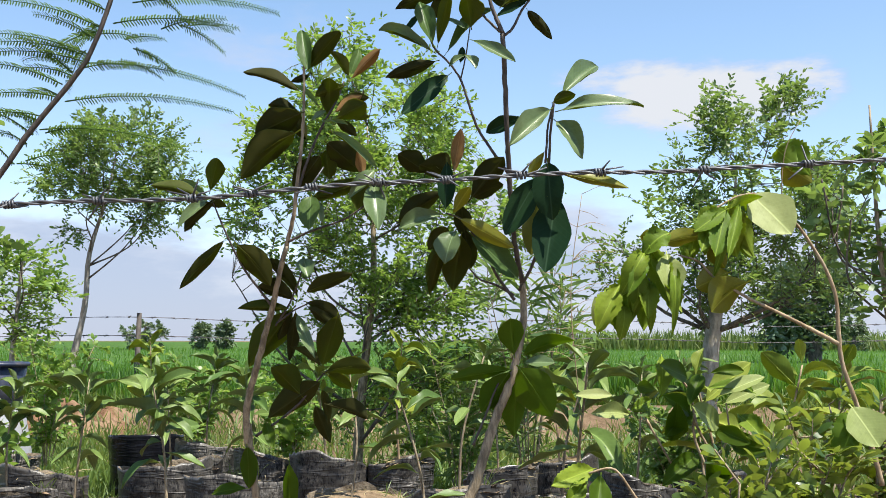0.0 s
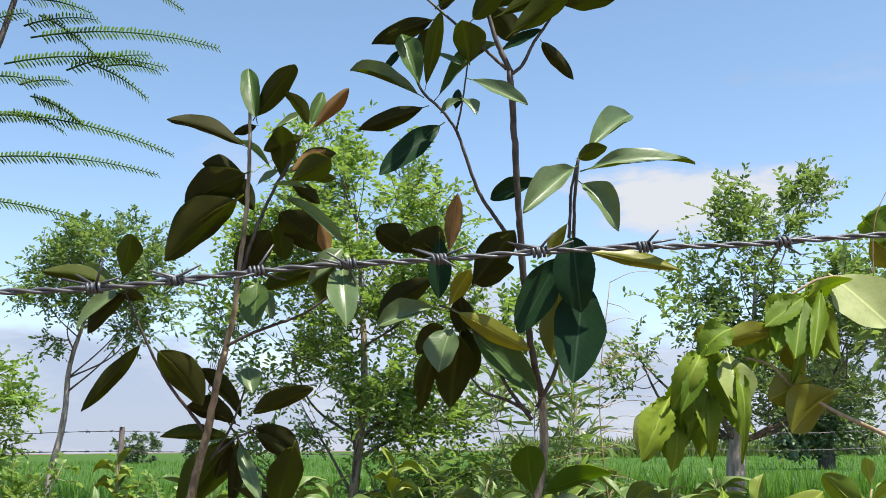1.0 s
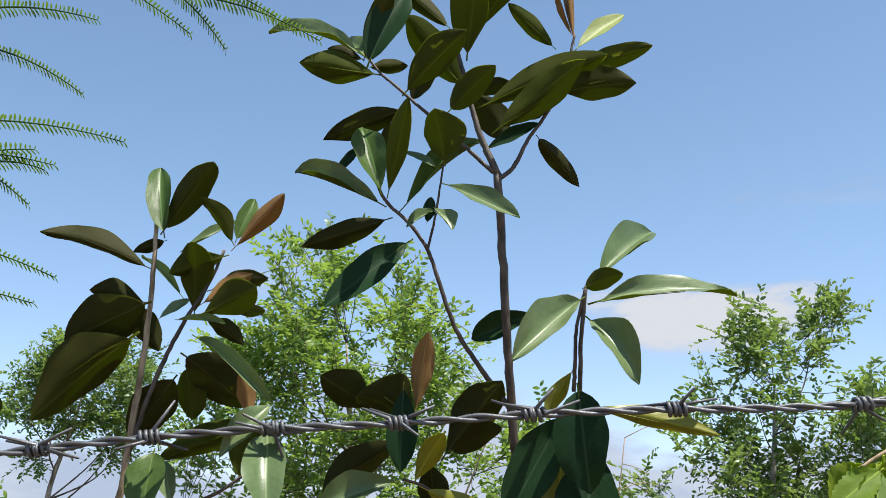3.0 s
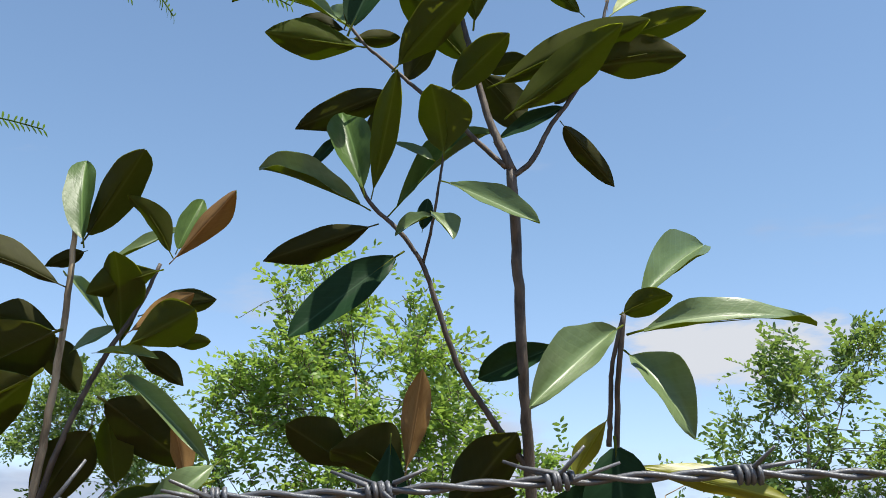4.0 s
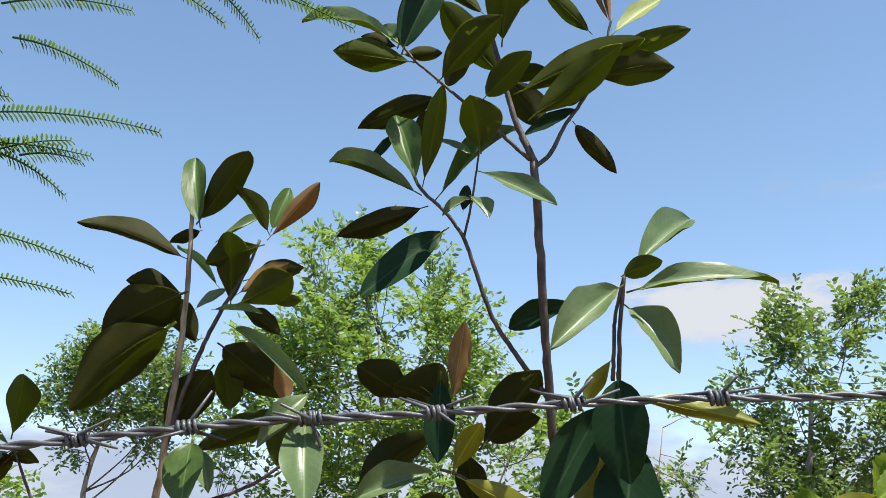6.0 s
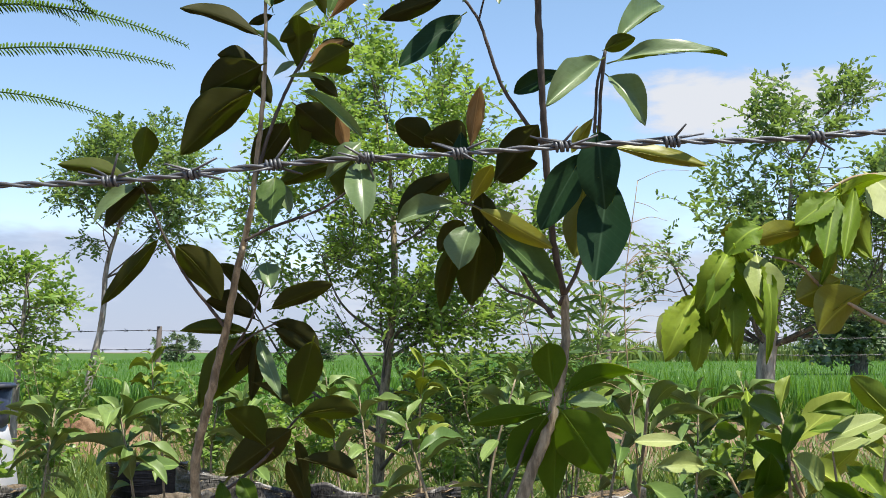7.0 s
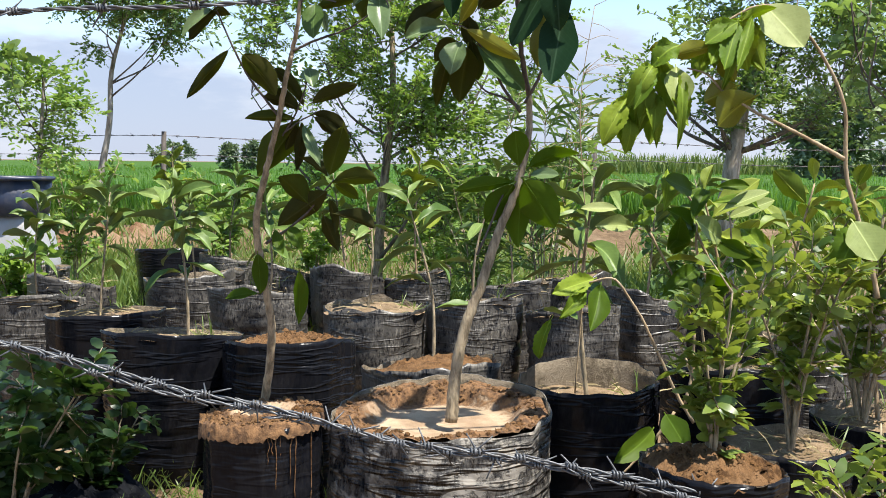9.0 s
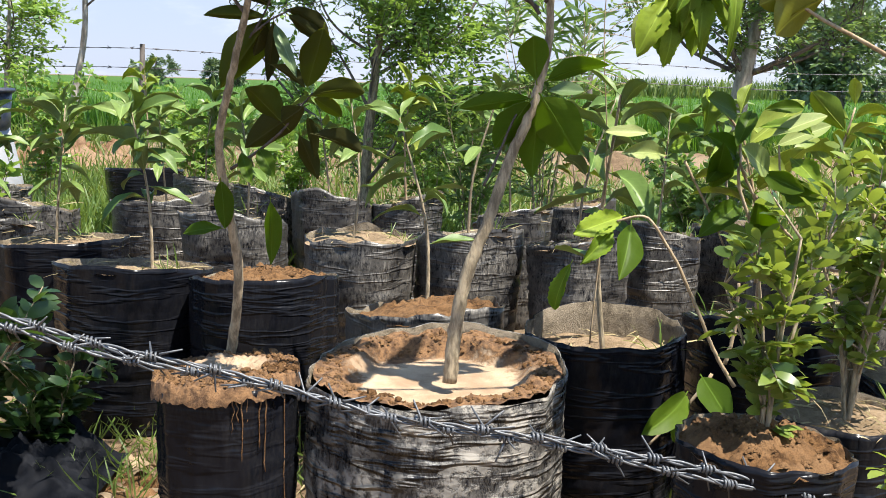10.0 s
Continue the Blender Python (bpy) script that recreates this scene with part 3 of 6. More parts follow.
def mound(name, at, rx, ry, h, mat, label, category, seed, n=34):
    """A heap of clods, highest in the middle."""
    verts, faces = [], []
    for i in range(n):
        for j in range(n):
            u, v = 2 * i / (n - 1) - 1, 2 * j / (n - 1) - 1
            d = max(0.0, 1 - u * u - v * v)
            lump = 0.55 + 0.6 * noise.noise((u * 4 + seed, v * 4, 0)) + 0.25 * noise.noise((u * 13, v * 13, seed))
            verts.append((u * rx, v * ry, h * d ** 0.6 * max(lump, 0.1) - 0.03))
    faces = [(i * n + j, (i + 1) * n + j, (i + 1) * n + j + 1, i * n + j + 1) for i in range(n - 1) for j in range(n - 1)]
    ob = new(name, mesh_from(name, verts, faces, [mat]))
    ob.location = at
    return tagged(ob, label, category)


mound("earth_mound", (-3.9, 11.6, 0.0), 1.1, 0.6, 0.52, M_MOUND, "heap of reddish brown clods beside the thin tree", "earth mound", 3)
mound("soil_mound", (-0.66, 2.64, -0.01), 0.20, 0.14, 0.05, M_SOIL, "low heap of reddish soil at the foot of the bags", "earth mound", 5, 56)


# ---- grow bags ----
def bag(x, y, r, h, fill, mat, seed, lean=0.0, sag=0.0, lip=0.05, label="", group="grow bags", fine=1, back=0.0, level_front=False):
    """An open polythene bag of soil: creased wall with an uneven thin lip, and the soil inside. back: how much the far lip stands up. level_front: the near lip lies as low as the far one."""
    rng = random.Random(seed)
    ob = thing("grow_bag", (x, y, rise(x, y)), label or "black polythene grow bag with dried mud, filled with soil", "grow bag", group)
    seg, rows = 48 * fine, 36
    k = rng.uniform(0, 50)
    slack = 1.0 if mat == M_BAG else 0.25
    tilt, roll = slack * rng.uniform(-0.045, 0.045), slack * rng.uniform(-0.02, 0.02)
    if y > 2.5:
        # the front lip is pulled up a little, the back one slumps
        roll -= 0.008 if level_front else 0.030
    corners, turned = rng.choice((5, 6, 7)), rng.uniform(0, 6.28)
    verts = []

    def top(c, s):
        corner = abs(noise.noise((c * 1.5 + k, s * 1.5, 0.4)))
        return h * (1 + lip * (0.5 * corner - 0.10) + lip * 0.15 * noise.noise((c * 5 + k, s * 5, 1))) - sag * max(0, c) + back * max(0.0, s + 0.25 * c) + tilt * c + roll * s + slack * 0.016 * noise.noise((c * 2.2 + k, s * 2.2, 6))

    def ring(z, rad, loose):
        for i in range(seg):
            a = 2 * math.pi * i / seg
            c, s = math.cos(a), math.sin(a)
            zz = z * top(c, s)
            crease = abs(noise.noise((c * 1.1 + k, s * 1.1, zz * 30))) ** 0.7 * (0.014 + 0.014 * slack) * max(0, 1 - z * 0.8)
            square = (0.03 + 0.10 * slack) * r * noise.noise((c * 1.6 + k, s * 1.6, 2 + zz * 2)) + 0.006 * noise.noise((c * 6 + k, s * 6, zz * 5)) * (0.4 + z)
            arc = (a + turned) % (2 * math.pi / corners) - math.pi / corners
            facet = 1 + (0.20 + 0.45 * slack) * z * (math.cos(math.pi / corners) / math.cos(arc) - 0.90)
            rr = rad * facet + square - crease * loose
            verts.append((rr * c + lean * zz, rr * s, zz))

    for j in range(rows):
        z = j / (rows - 1)
        ring(z, r * (0.90 + 0.10 * math.sin(min(1.0, z * 1.3) * math.pi / 2)), 1.0)
    ring(0.998, r * 0.985, 0.0)
    ring(0.93, r * 0.968, 0.0)
    ring(0.76, r * 0.93, 0.0)
    total = rows + 3
    faces = [(j * seg + i, j * seg + (i + 1) % seg, (j + 1) * seg + (i + 1) % seg, (j + 1) * seg + i) for j in range(total - 1) for i in range(seg)]
    faces.append(tuple(range(seg))[::-1])
    inside = [int(len(f) == 4 and f[0] >= rows * seg) for f in faces]
    part("bag_wall", mesh_from("bag_wall", verts, faces, [mat, M_FILM_IN], True, inside), ob)
    level, heap, rough_soil = {"heaped": (0.955, 0.040, 0.020), "silted": (0.958, -0.010, 0.013), "low": (0.885, 0.0, 0.010), "flat": (0.95, 0.006, 0.010), "spilling": (1.020, 0.016, 0.013)}[fill]
    sv, rings = [(lean * h * level, 0, h * level + heap)], 12 * fine
    reach = 1.06 if fill == "spilling" else 0.962
    for j in range(1, rings + 1):
        q = j / rings
        for i in range(seg):
            a = 2 * math.pi * i / seg
            c, s = math.cos(a), math.sin(a)
            px, py = c * q + k, s * q
            lump = 0.8 * noise.noise((px * 5, py * 5, 3)) + 0.9 * abs(noise.noise((px * 10, py * 10, 3))) + 0.35 * noise.noise((px * 20, py * 20, 5))
            shore = 0.70 + 0.16 * noise.noise((c * 1.7 + k, s * 1.7, 8))
            bank = max(0.0, min(1.0, (q - shore) / 0.10)) if fill == "silted" else 1.0
            z = h * level + heap * (1 - q * q) + rough_soil * lump * (0.08 + 0.92 * bank) + (0.020 * bank * (1 + 0.8 * max(0, s)) if fill == "silted" else 0.0)
            if fill == "spilling":
                z -= 0.034 * max(0.0, q - 0.972) / 0.028 * (0.8 + 0.5 * abs(noise.noise((c * 2 + k, s * 2, 1)))) + 0.02 * max(0.0, 0.5 - q)
            sv.append((q * r * reach * c + lean * h * level, q * r * reach * s, z - sag * max(0, c) * 0.8 + (tilt * c + roll * s) * q))
    sf = [(0, 1 + i, 1 + (i + 1) % seg) for i in range(seg)]
    sf += [(1 + j * seg + i, 1 + (j + 1) * seg + i, 1 + (j + 1) * seg + (i + 1) % seg, 1 + j * seg + (i + 1) % seg) for j in range(rings - 1) for i in range(seg)]
    slots = [0] * len(sf)
    if fine > 1:
        # loose clods on the soil
        for _ in range(150 * fine if fill in ("heaped", "silted", "spilling") else 0):
            q, a = rng.uniform({"heaped": 0.0, "spilling": 0.6}.get(fill, 0.76), 0.95), rng.uniform(0, 6.283)
            n = 1 + min(rings - 1, int(q * rings)) * seg + int(a / 6.2832 * seg) % seg
            p, size, b = sv[n], rng.choice((0.003, 0.003, 0.004, 0.005, 0.006, 0.009)) * rng.uniform(0.7, 1.3), len(sv)
            for u in ((1, 0, 0), (0, 1, 0), (-1, 0, 0), (0, -1, 0), (0, 0, 1), (0.7, 0.7, 0.6), (-0.7, 0.6, 0.7), (0.1, -0.8, 0.6)):
                w = size * rng.uniform(0.45, 1.35)
                sv.append((p[0] + u[0] * w, p[1] + u[1] * w, p[2] + u[2] * w * 0.8))
            clod = [(b, b + 5, b + 4), (b + 5, b + 1, b + 4), (b + 1, b + 6, b + 4), (b + 6, b + 2, b + 4), (b + 2, b + 3, b + 7), (b + 2, b + 7, b + 4), (b + 3, b, b + 7), (b, b + 4, b + 7), (b, b + 1, b + 5), (b + 1, b + 2, b + 6)]
            sf += clod
            slots += [1] * len(clod)
    inner = {"heaped": M_SOIL, "silted": M_POOL, "spilling": M_SMALL_POOL, "low": M_SILT, "flat": M_SILT}[fill]
    part("soil", mesh_from("soil", sv, sf, [inner, M_SOIL], True, slots), ob, {"silted": "pale wet silt ringed by brown clods"}.get(fill, ""))
    if fill == "spilling":
        # mud that ran down over the rim and dried
        for _ in range(8):
            a, run, w = rng.gauss(5.2, 0.22), rng.choice((0.04, 0.06, 0.09, 0.14, 0.22)) * rng.uniform(0.7, 1.2), rng.uniform(0.0008, 0.0016)
            line = [((r * 1.012) * math.cos(a + 0.04 * noise.noise((u * 4, a * 9, 0))), (r * 1.012) * math.sin(a + 0.04 * noise.noise((u * 4, a * 9, 0))), h * 0.985 - run * u) for u in np.linspace(0, 1, 9)]
            part("mud_drip", mesh_from("mud_drip", *tube_data(line, w * np.array([1.3, 1.1, 1.0, 0.8, 0.9, 0.7, 0.8, 1.1, 0.6]), 6), [M_SOIL]), ob)
    if fill in ("flat", "low"):
        dice = np.random.default_rng(seed)
        for name, count, mat2, rise_to, size in (("straw", 34, M_DRY, 0.10, 0.10), ("weed", 16, M_GRASS, 1.2, 0.09)):
            a, q = dice.uniform(0, 6.28, count), r * 0.85 * dice.uniform(0.1, 1, count) ** 0.5
            if name == "weed":
                a = a[0] + dice.normal(0, 0.25, count)
                q = r * 0.75 + dice.normal(0, 0.012, count)
            base = np.c_[q * np.cos(a) + lean * h * level, q * np.sin(a), np.full(count, h * level + 0.010) - sag * np.maximum(0, np.cos(a)) * 0.8]
            axis = np.c_[dice.normal(0, 0.6, (count, 2)), rise_to * dice.uniform(0.2, 1, count)]
            run = size * dice.uniform(0.4, 1.2, count)
            tagged(part(name, cloud_mesh(name, leaf_cloud(base, axis, np.c_[dice.normal(0, 1, (count, 2)), np.ones(count)], run, np.full(count, 0.004)), mat2), ob), kind="stuff")
    return ob


bag(0.11, 2.08, 0.258, 0.489, "silted", M_BAG_MUD, 1, lip=0.06, fine=3, back=0.035, label="large mud-smeared polythene grow bag with wet silt")
bag(-0.30, 2.02, 0.135, 0.473, "spilling", M_BAG_CLEAN, 2, lip=0.0, fine=3, label="small black grow bag overflowing with wet brown soil")
bag(0.51, 2.45, 0.190, 0.494, "low", M_BAG_CLEAN, 3, lip=0.07, back=0.025)
bag(0.66, 1.74, 0.150, 0.458, "heaped", M_BAG_CLEAN, 4, lip=0.04, fine=2, label="small black grow bag heaped with brown clods")
bag(0.09, 2.66, 0.190, 0.489, "heaped", M_BAG, 5, lip=0.12)
bag(-0.38, 3.05, 0.215, 0.489, "heaped", M_BAG_CLEAN, 6, lip=0.08, fine=2)
bag(-0.80, 3.22, 0.242, 0.489, "flat", M_BAG_CLEAN, 7, lip=0.03, fine=2)
bag(-1.14, 3.58, 0.215, 0.489, "flat", M_BAG_CLEAN, 8, lip=0.03, level_front=True)
bag(0.95, 2.64, 0.200, 0.478, "flat", M_BAG_CLEAN, 9, lip=0.06)
bag(0.89, 2.00, 0.150, 0.458, "flat", M_BAG_CLEAN, 10, lip=0.05, label="small black grow bag with pale dry silt")
bag(1.21, 2.22, 0.170, 0.458, "flat", M_BAG_CLEAN, 11, lip=0.05)
# second block of bags, dustier
bag(1.24, 2.84, 0.170, 0.470, "flat", M_BAG, 44, lip=0.06)
bag(-0.18, 3.90, 0.215, 0.500, "flat", M_BAG, 12, lean=0.06, sag=0.03, lip=0.10, level_front=True)
bag(0.25, 3.95, 0.205, 0.510, "flat", M_BAG, 13, lip=0.10)
bag(0.65, 3.85, 0.185, 0.475, "flat", M_BAG, 14, lip=0.08)
bag(1.02, 4.21, 0.175, 0.490, "low", M_BAG, 15, lip=0.10)
bag(-0.68, 4.41, 0.215, 0.490, "flat", M_BAG, 16, lean=-0.05, sag=0.03, lip=0.10)
bag(-1.10, 4.88, 0.245, 0.510, "low", M_BAG, 17, lip=0.12)
bag(-0.72, 5.40, 0.170, 0.480, "flat", M_BAG, 42, lip=0.06)
bag(-1.57, 4.04, 0.180, 0.478, "flat", M_BAG, 18, lip=0.08)
bag(1.33, 3.32, 0.200, 0.478, "flat", M_BAG, 19, lip=0.06)
bag(1.38, 4.42, 0.180, 0.499, "flat", M_BAG, 20, lip=0.08)
bag(1.72, 3.82, 0.200, 0.478, "flat", M_BAG, 21, lip=0.08)
bag(-0.37, 5.20, 0.190, 0.490, "flat", M_BAG, 22, lip=0.1)
bag(0.00, 5.22, 0.170, 0.490, "flat", M_BAG, 23, lip=0.1)
bag(0.47, 4.66, 0.180, 0.489, "flat", M_BAG, 24, lip=0.1)
bag(0.81, 5.02, 0.195, 0.489, "flat", M_BAG, 25, lip=0.1)
bag(-1.12, 5.85, 0.170, 0.489, "flat", M_BAG, 26, lip=0.05, level_front=True)
bag(-1.57, 6.30, 0.230, 0.499, "flat", M_BAG_CLEAN, 27, lip=0.04)
bag(-2.08, 5.30, 0.200, 0.478, "flat", M_BAG, 34, lip=0.06)
bag(-1.66, 4.70, 0.190, 0.478, "flat", M_BAG, 31, lip=0.06)
bag(-2.35, 4.30, 0.210, 0.478, "flat", M_BAG, 32, lip=0.06)
bag(-2.00, 4.00, 0.200, 0.478, "flat", M_BAG, 28, lip=0.05)
bag(-1.65, 3.07, 0.200, 0.478, "flat", M_BAG_CLEAN, 29, lip=0.05)
bag(1.77, 2.92, 0.200, 0.478, "flat", M_BAG, 30, lip=0.06)


# ---- barbed wire ----
def helix(path, r, turns_per_m, phase):
    d = np.r_[0, np.cumsum(np.linalg.norm(np.diff(path, axis=0), axis=1))]
    t = np.gradient(path, axis=0)
    t /= np.linalg.norm(t, axis=1)[:, None]
    a = np.cross(t, (0, 1, 0.01))
    a /= np.linalg.norm(a, axis=1)[:, None]
    b = np.cross(t, a)
    ang = 2 * np.pi * turns_per_m * d + phase
    return path + r * (np.cos(ang)[:, None] * a + np.sin(ang)[:, None] * b)


def barbed_wire(pts, spacing, first, seed, mat, label, thick=0.0019, steps=420, strands=1, gap=0.012, spike=0.030, barbs=()):
    """Twisted two-ply strands with a coiled four-point barb every so often."""
    rng = np.random.default_rng(seed)
    ob = thing("barbed_wire", pts[0], label, "barbed wire", "fence wires")
    for s in range(strands):
        line = spline(pts, steps) - np.array(pts[0])
        if s:
            u = np.linspace(0, 1, steps)
            line = line + np.c_[0 * u, 0.006 * np.sin(30 * u), gap * np.sin(11 * u + 0.8)]
        line = line + np.c_[np.zeros(steps), np.zeros(steps), 0.0025 * np.sin(np.linspace(0, 46, steps) + s)]
        for ph in (0.0, np.pi):
            v, f = tube_data(helix(line, thick * 1.05, 11, ph + s), np.full(steps, thick), 6)
            part("strand", mesh_from("strand", v, f, [mat]), ob)
        d = np.r_[0, np.cumsum(np.linalg.norm(np.diff(line, axis=0), axis=1))]
        pos = first + s * spacing * 0.45
        spots = []
        while pos < d[-1] - 0.02:
            spots.append(pos)
            pos += spacing * rng.uniform(0.92, 1.08)
        if barbs:
            spots = [np.interp(x - pts[0][0], line[:, 0], d) for x in barbs]
        for pos in spots:
            c = np.array([np.interp(pos, d, line[:, i]) for i in range(3)])
            c2 = np.array([np.interp(pos + 0.01, d, line[:, i]) for i in range(3)])
            t = (c2 - c) / np.linalg.norm(c2 - c)
            a = np.cross(t, (0, 1, 0))
            a /= np.linalg.norm(a)
            b = np.cross(t, a)
            pieces = []
            for w in (0, 1):
                n = 26
                q = np.linspace(0, 1, n)
                ang = 2 * np.pi * 2.2 * q + rng.uniform(0, 6.28)
                coil = c + t * ((q[:, None] - 0.5) * 0.014 + (w - 0.5) * 0.010) + thick * 2.7 * (np.cos(ang)[:, None] * a + np.sin(ang)[:, None] * b)
                ends = []
                for e, sg in ((0, -1), (-1, 1)):
                    way = (coil[e] - c) / np.linalg.norm(coil[e] - c) * rng.uniform(0.7, 1.0) + t * sg * rng.uniform(0.2, 0.8) + rng.normal(0, 0.25, 3)
                    ends.append(coil[e] + way / np.linalg.norm(way) * spike * rng.uniform(0.7, 1.25))
                pieces.append(tube_data(np.concatenate([[ends[0]], coil, [ends[1]]]), np.r_[thick * 0.55, np.full(n, thick * 0.95), thick * 0.55], 5))
            part("barb", mesh_from("barb", *joined(pieces), [mat]), ob)
    return ob


barbed_wire([(-1.70, 1.80, 1.318), (-0.777, 1.80, 1.341), (-0.461, 1.80, 1.356), (-0.274, 1.80, 1.367), (-0.158, 1.80, 1.379), (-0.019, 1.80, 1.394), (0.122, 1.80, 1.400), (0.272, 1.80, 1.407), (0.435, 1.80, 1.418), (0.648, 1.80, 1.423), (1.03, 1.80, 1.451), (1.70, 1.80, 1.49)],
            0.150, 0.055, 4, M_WIRE, "galvanised barbed wire strung level across the plants", spike=0.037, thick=0.0026,
            barbs=(-1.35, -1.12, -0.93, -0.76, -0.58, -0.394, -0.274, -0.155, -0.019, 0.122, 0.272, 0.435, 0.648, 0.866, 1.06, 1.30))
barbed_wire([(-1.5, 1.60, 0.84), (-0.67, 1.60, 0.697), (-0.483, 1.60, 0.648), (-0.248, 1.60, 0.594), (0.104, 1.60, 0.508), (0.345, 1.60, 0.470), (0.66, 1.60, 0.402), (1.5, 1.60, 0.23)],
            0.090, 0.03, 5, M_WIRE, "doubled galvanised barbed wire sagging across the bags", strands=2, spike=0.030, thick=0.0023, gap=0.014)


# ---- saplings ----
SAP = {"long": blades("leaf", [M_SAP_TOP, M_SAP_UNDER], 6, 0.75, 0.14, 1.6), "light": blades("leaf", [M_SAP_LIGHT, M_SAP_LIGHT], 6, 0.6, 0.12, 1.6)}


def sapling(height, count, size, slim, kind, seed, lean=0.08, low=0.25, label=""):
    """A young plant: one thin bent stem with leaves set round it, closer towards the tip."""
    rng = random.Random(seed)
    ob = thing("sapling", (0, 0, 0), label, "sapling", "nursery saplings")
    a0 = rng.uniform(0, 6.28)
    pts = [(0, 0, -0.04), (0.3 * lean * height * math.cos(a0), 0.3 * lean * height * math.sin(a0), 0.4 * height), (lean * height * math.cos(a0 + 1), lean * height * math.sin(a0 + 1), height)]
    line = spline(pts, 16)
    v, f = tube_data(line, np.linspace(0.0062, 0.0025, 16), 7, 0.05, seed)
    part("stem", mesh_from("stem", v, f, [M_TAN if kind == "light" else M_STEM]), ob)
    for i in range(count):
        u = low + (1 - low) * (i / max(1, count - 1)) ** 0.55
        p = Vector(line[min(15, int(u * 15))])
        az = i * 2.4 + rng.uniform(-0.5, 0.5)
        el = radians(rng.uniform(-22, 48) + (25 if u > 0.93 else 0))
        w = Vector((math.cos(az) * math.cos(el), math.sin(az) * math.cos(el), math.sin(el)))
        L = size * rng.uniform(0.65, 1.15) * (0.7 if u > 0.96 else 1)
        up = Vector((rng.gauss(0, 0.35), rng.gauss(0, 0.35), 1))
        part("leaf", rng.choice(SAP[kind]), ob, "", Matrix.Translation(p + w * 0.1 * L) @ turn_to(w, up) @ Matrix.Diagonal((L * slim, L, L * 0.9, 1)))
    return ob


def plant_out(makers, spots):
    """Set a sapling into each spot x, y, rim height, turn, size; the first of each kind is the original."""
    used = {}
    for kind, x, y, z, turn, size in spots:
        m = pose(x, y, z, 0, 0, turn) @ Matrix.Scale(size, 4)
        if kind not in used:
            used[kind] = makers[kind]()
            used[kind].matrix_basis = m
            continue
        other = copy_thing(used[kind], pose(0, 0, 0))
        other.matrix_basis = m


MAKERS = {
    "mango": lambda: sapling(0.50, 22, 0.155, 0.36, "long", 1, 0.12, 0.42, "leafy green sapling with long drooping leaves in a bag"),
    "tall": lambda: sapling(0.55, 19, 0.140, 0.38, "long", 2, 0.20, 0.38, "slender green sapling with glossy leaves in a bag"),
    "thin": lambda: sapling(0.52, 12, 0.130, 0.34, "long", 3, 0.18, 0.45, "thin young sapling with few dark leaves in a bag"),
    "pale": lambda: sapling(0.46, 17, 0.130, 0.44, "light", 4, 0.15, 0.3, "pale green sapling with broad leaves in a bag"),
    "bright": lambda: sapling(0.52, 22, 0.120, 0.42, "light", 5, 0.1, 0.4, "bright yellow-green sapling with a tuft of young leaves"),
}
plant_out(MAKERS, [
    ("mango", -0.66, 4.43, 0.42, 20, 1.0), ("mango", -1.10, 4.88, 0.44, 140, 0.9), ("mango", -1.12, 5.85, 0.44, 250, 1.05),
    ("tall", -0.37, 5.20, 0.44, 190, 1.0), ("tall", 0.65, 3.85, 0.42, 300, 1.05),
    ("thin", 0.09, 2.66, 0.45, 10, 0.95), ("thin", 0.51, 2.44, 0.42, 120, 1.15), ("thin", 0.25, 3.95, 0.44, 200, 1.1),
    ("pale", 0.93, 2.64, 0.44, 0, 1.15), ("pale", 1.21, 2.24, 0.44, 90, 1.0), ("pale", 1.33, 3.32, 0.44, 200, 1.2),
    ("bright", 0.00, 5.22, 0.45, 0, 1.2), ("bright", 1.72, 3.82, 0.44, 80, 1.1), ("bright", -1.57, 6.30, 0.46, 180, 1.2),
    ("mango", 1.02, 4.21, 0.44, 300, 1.0), ("thin", -0.18, 3.90, 0.46, 320, 1.0), ("tall", -2.00, 4.00, 0.44, 20, 1.1),
    ("mango", 0.47, 4.66, 0.44, 70, 0.95), ("pale", 0.81, 5.02, 0.44, 30, 1.0), ("tall", 1.38, 4.42, 0.44, 140, 1.0),
    ("mango", -1.57, 4.04, 0.44, 200, 0.9), ("bright", 1.77, 2.92, 0.44, 50, 1.1), ("mango", -1.65, 3.07, 0.44, 10, 1.1),
    ("mango", -0.76, 3.27, 0.45, 80, 1.0), ("mango", -1.18, 3.62, 0.45, 310, 0.95),
])


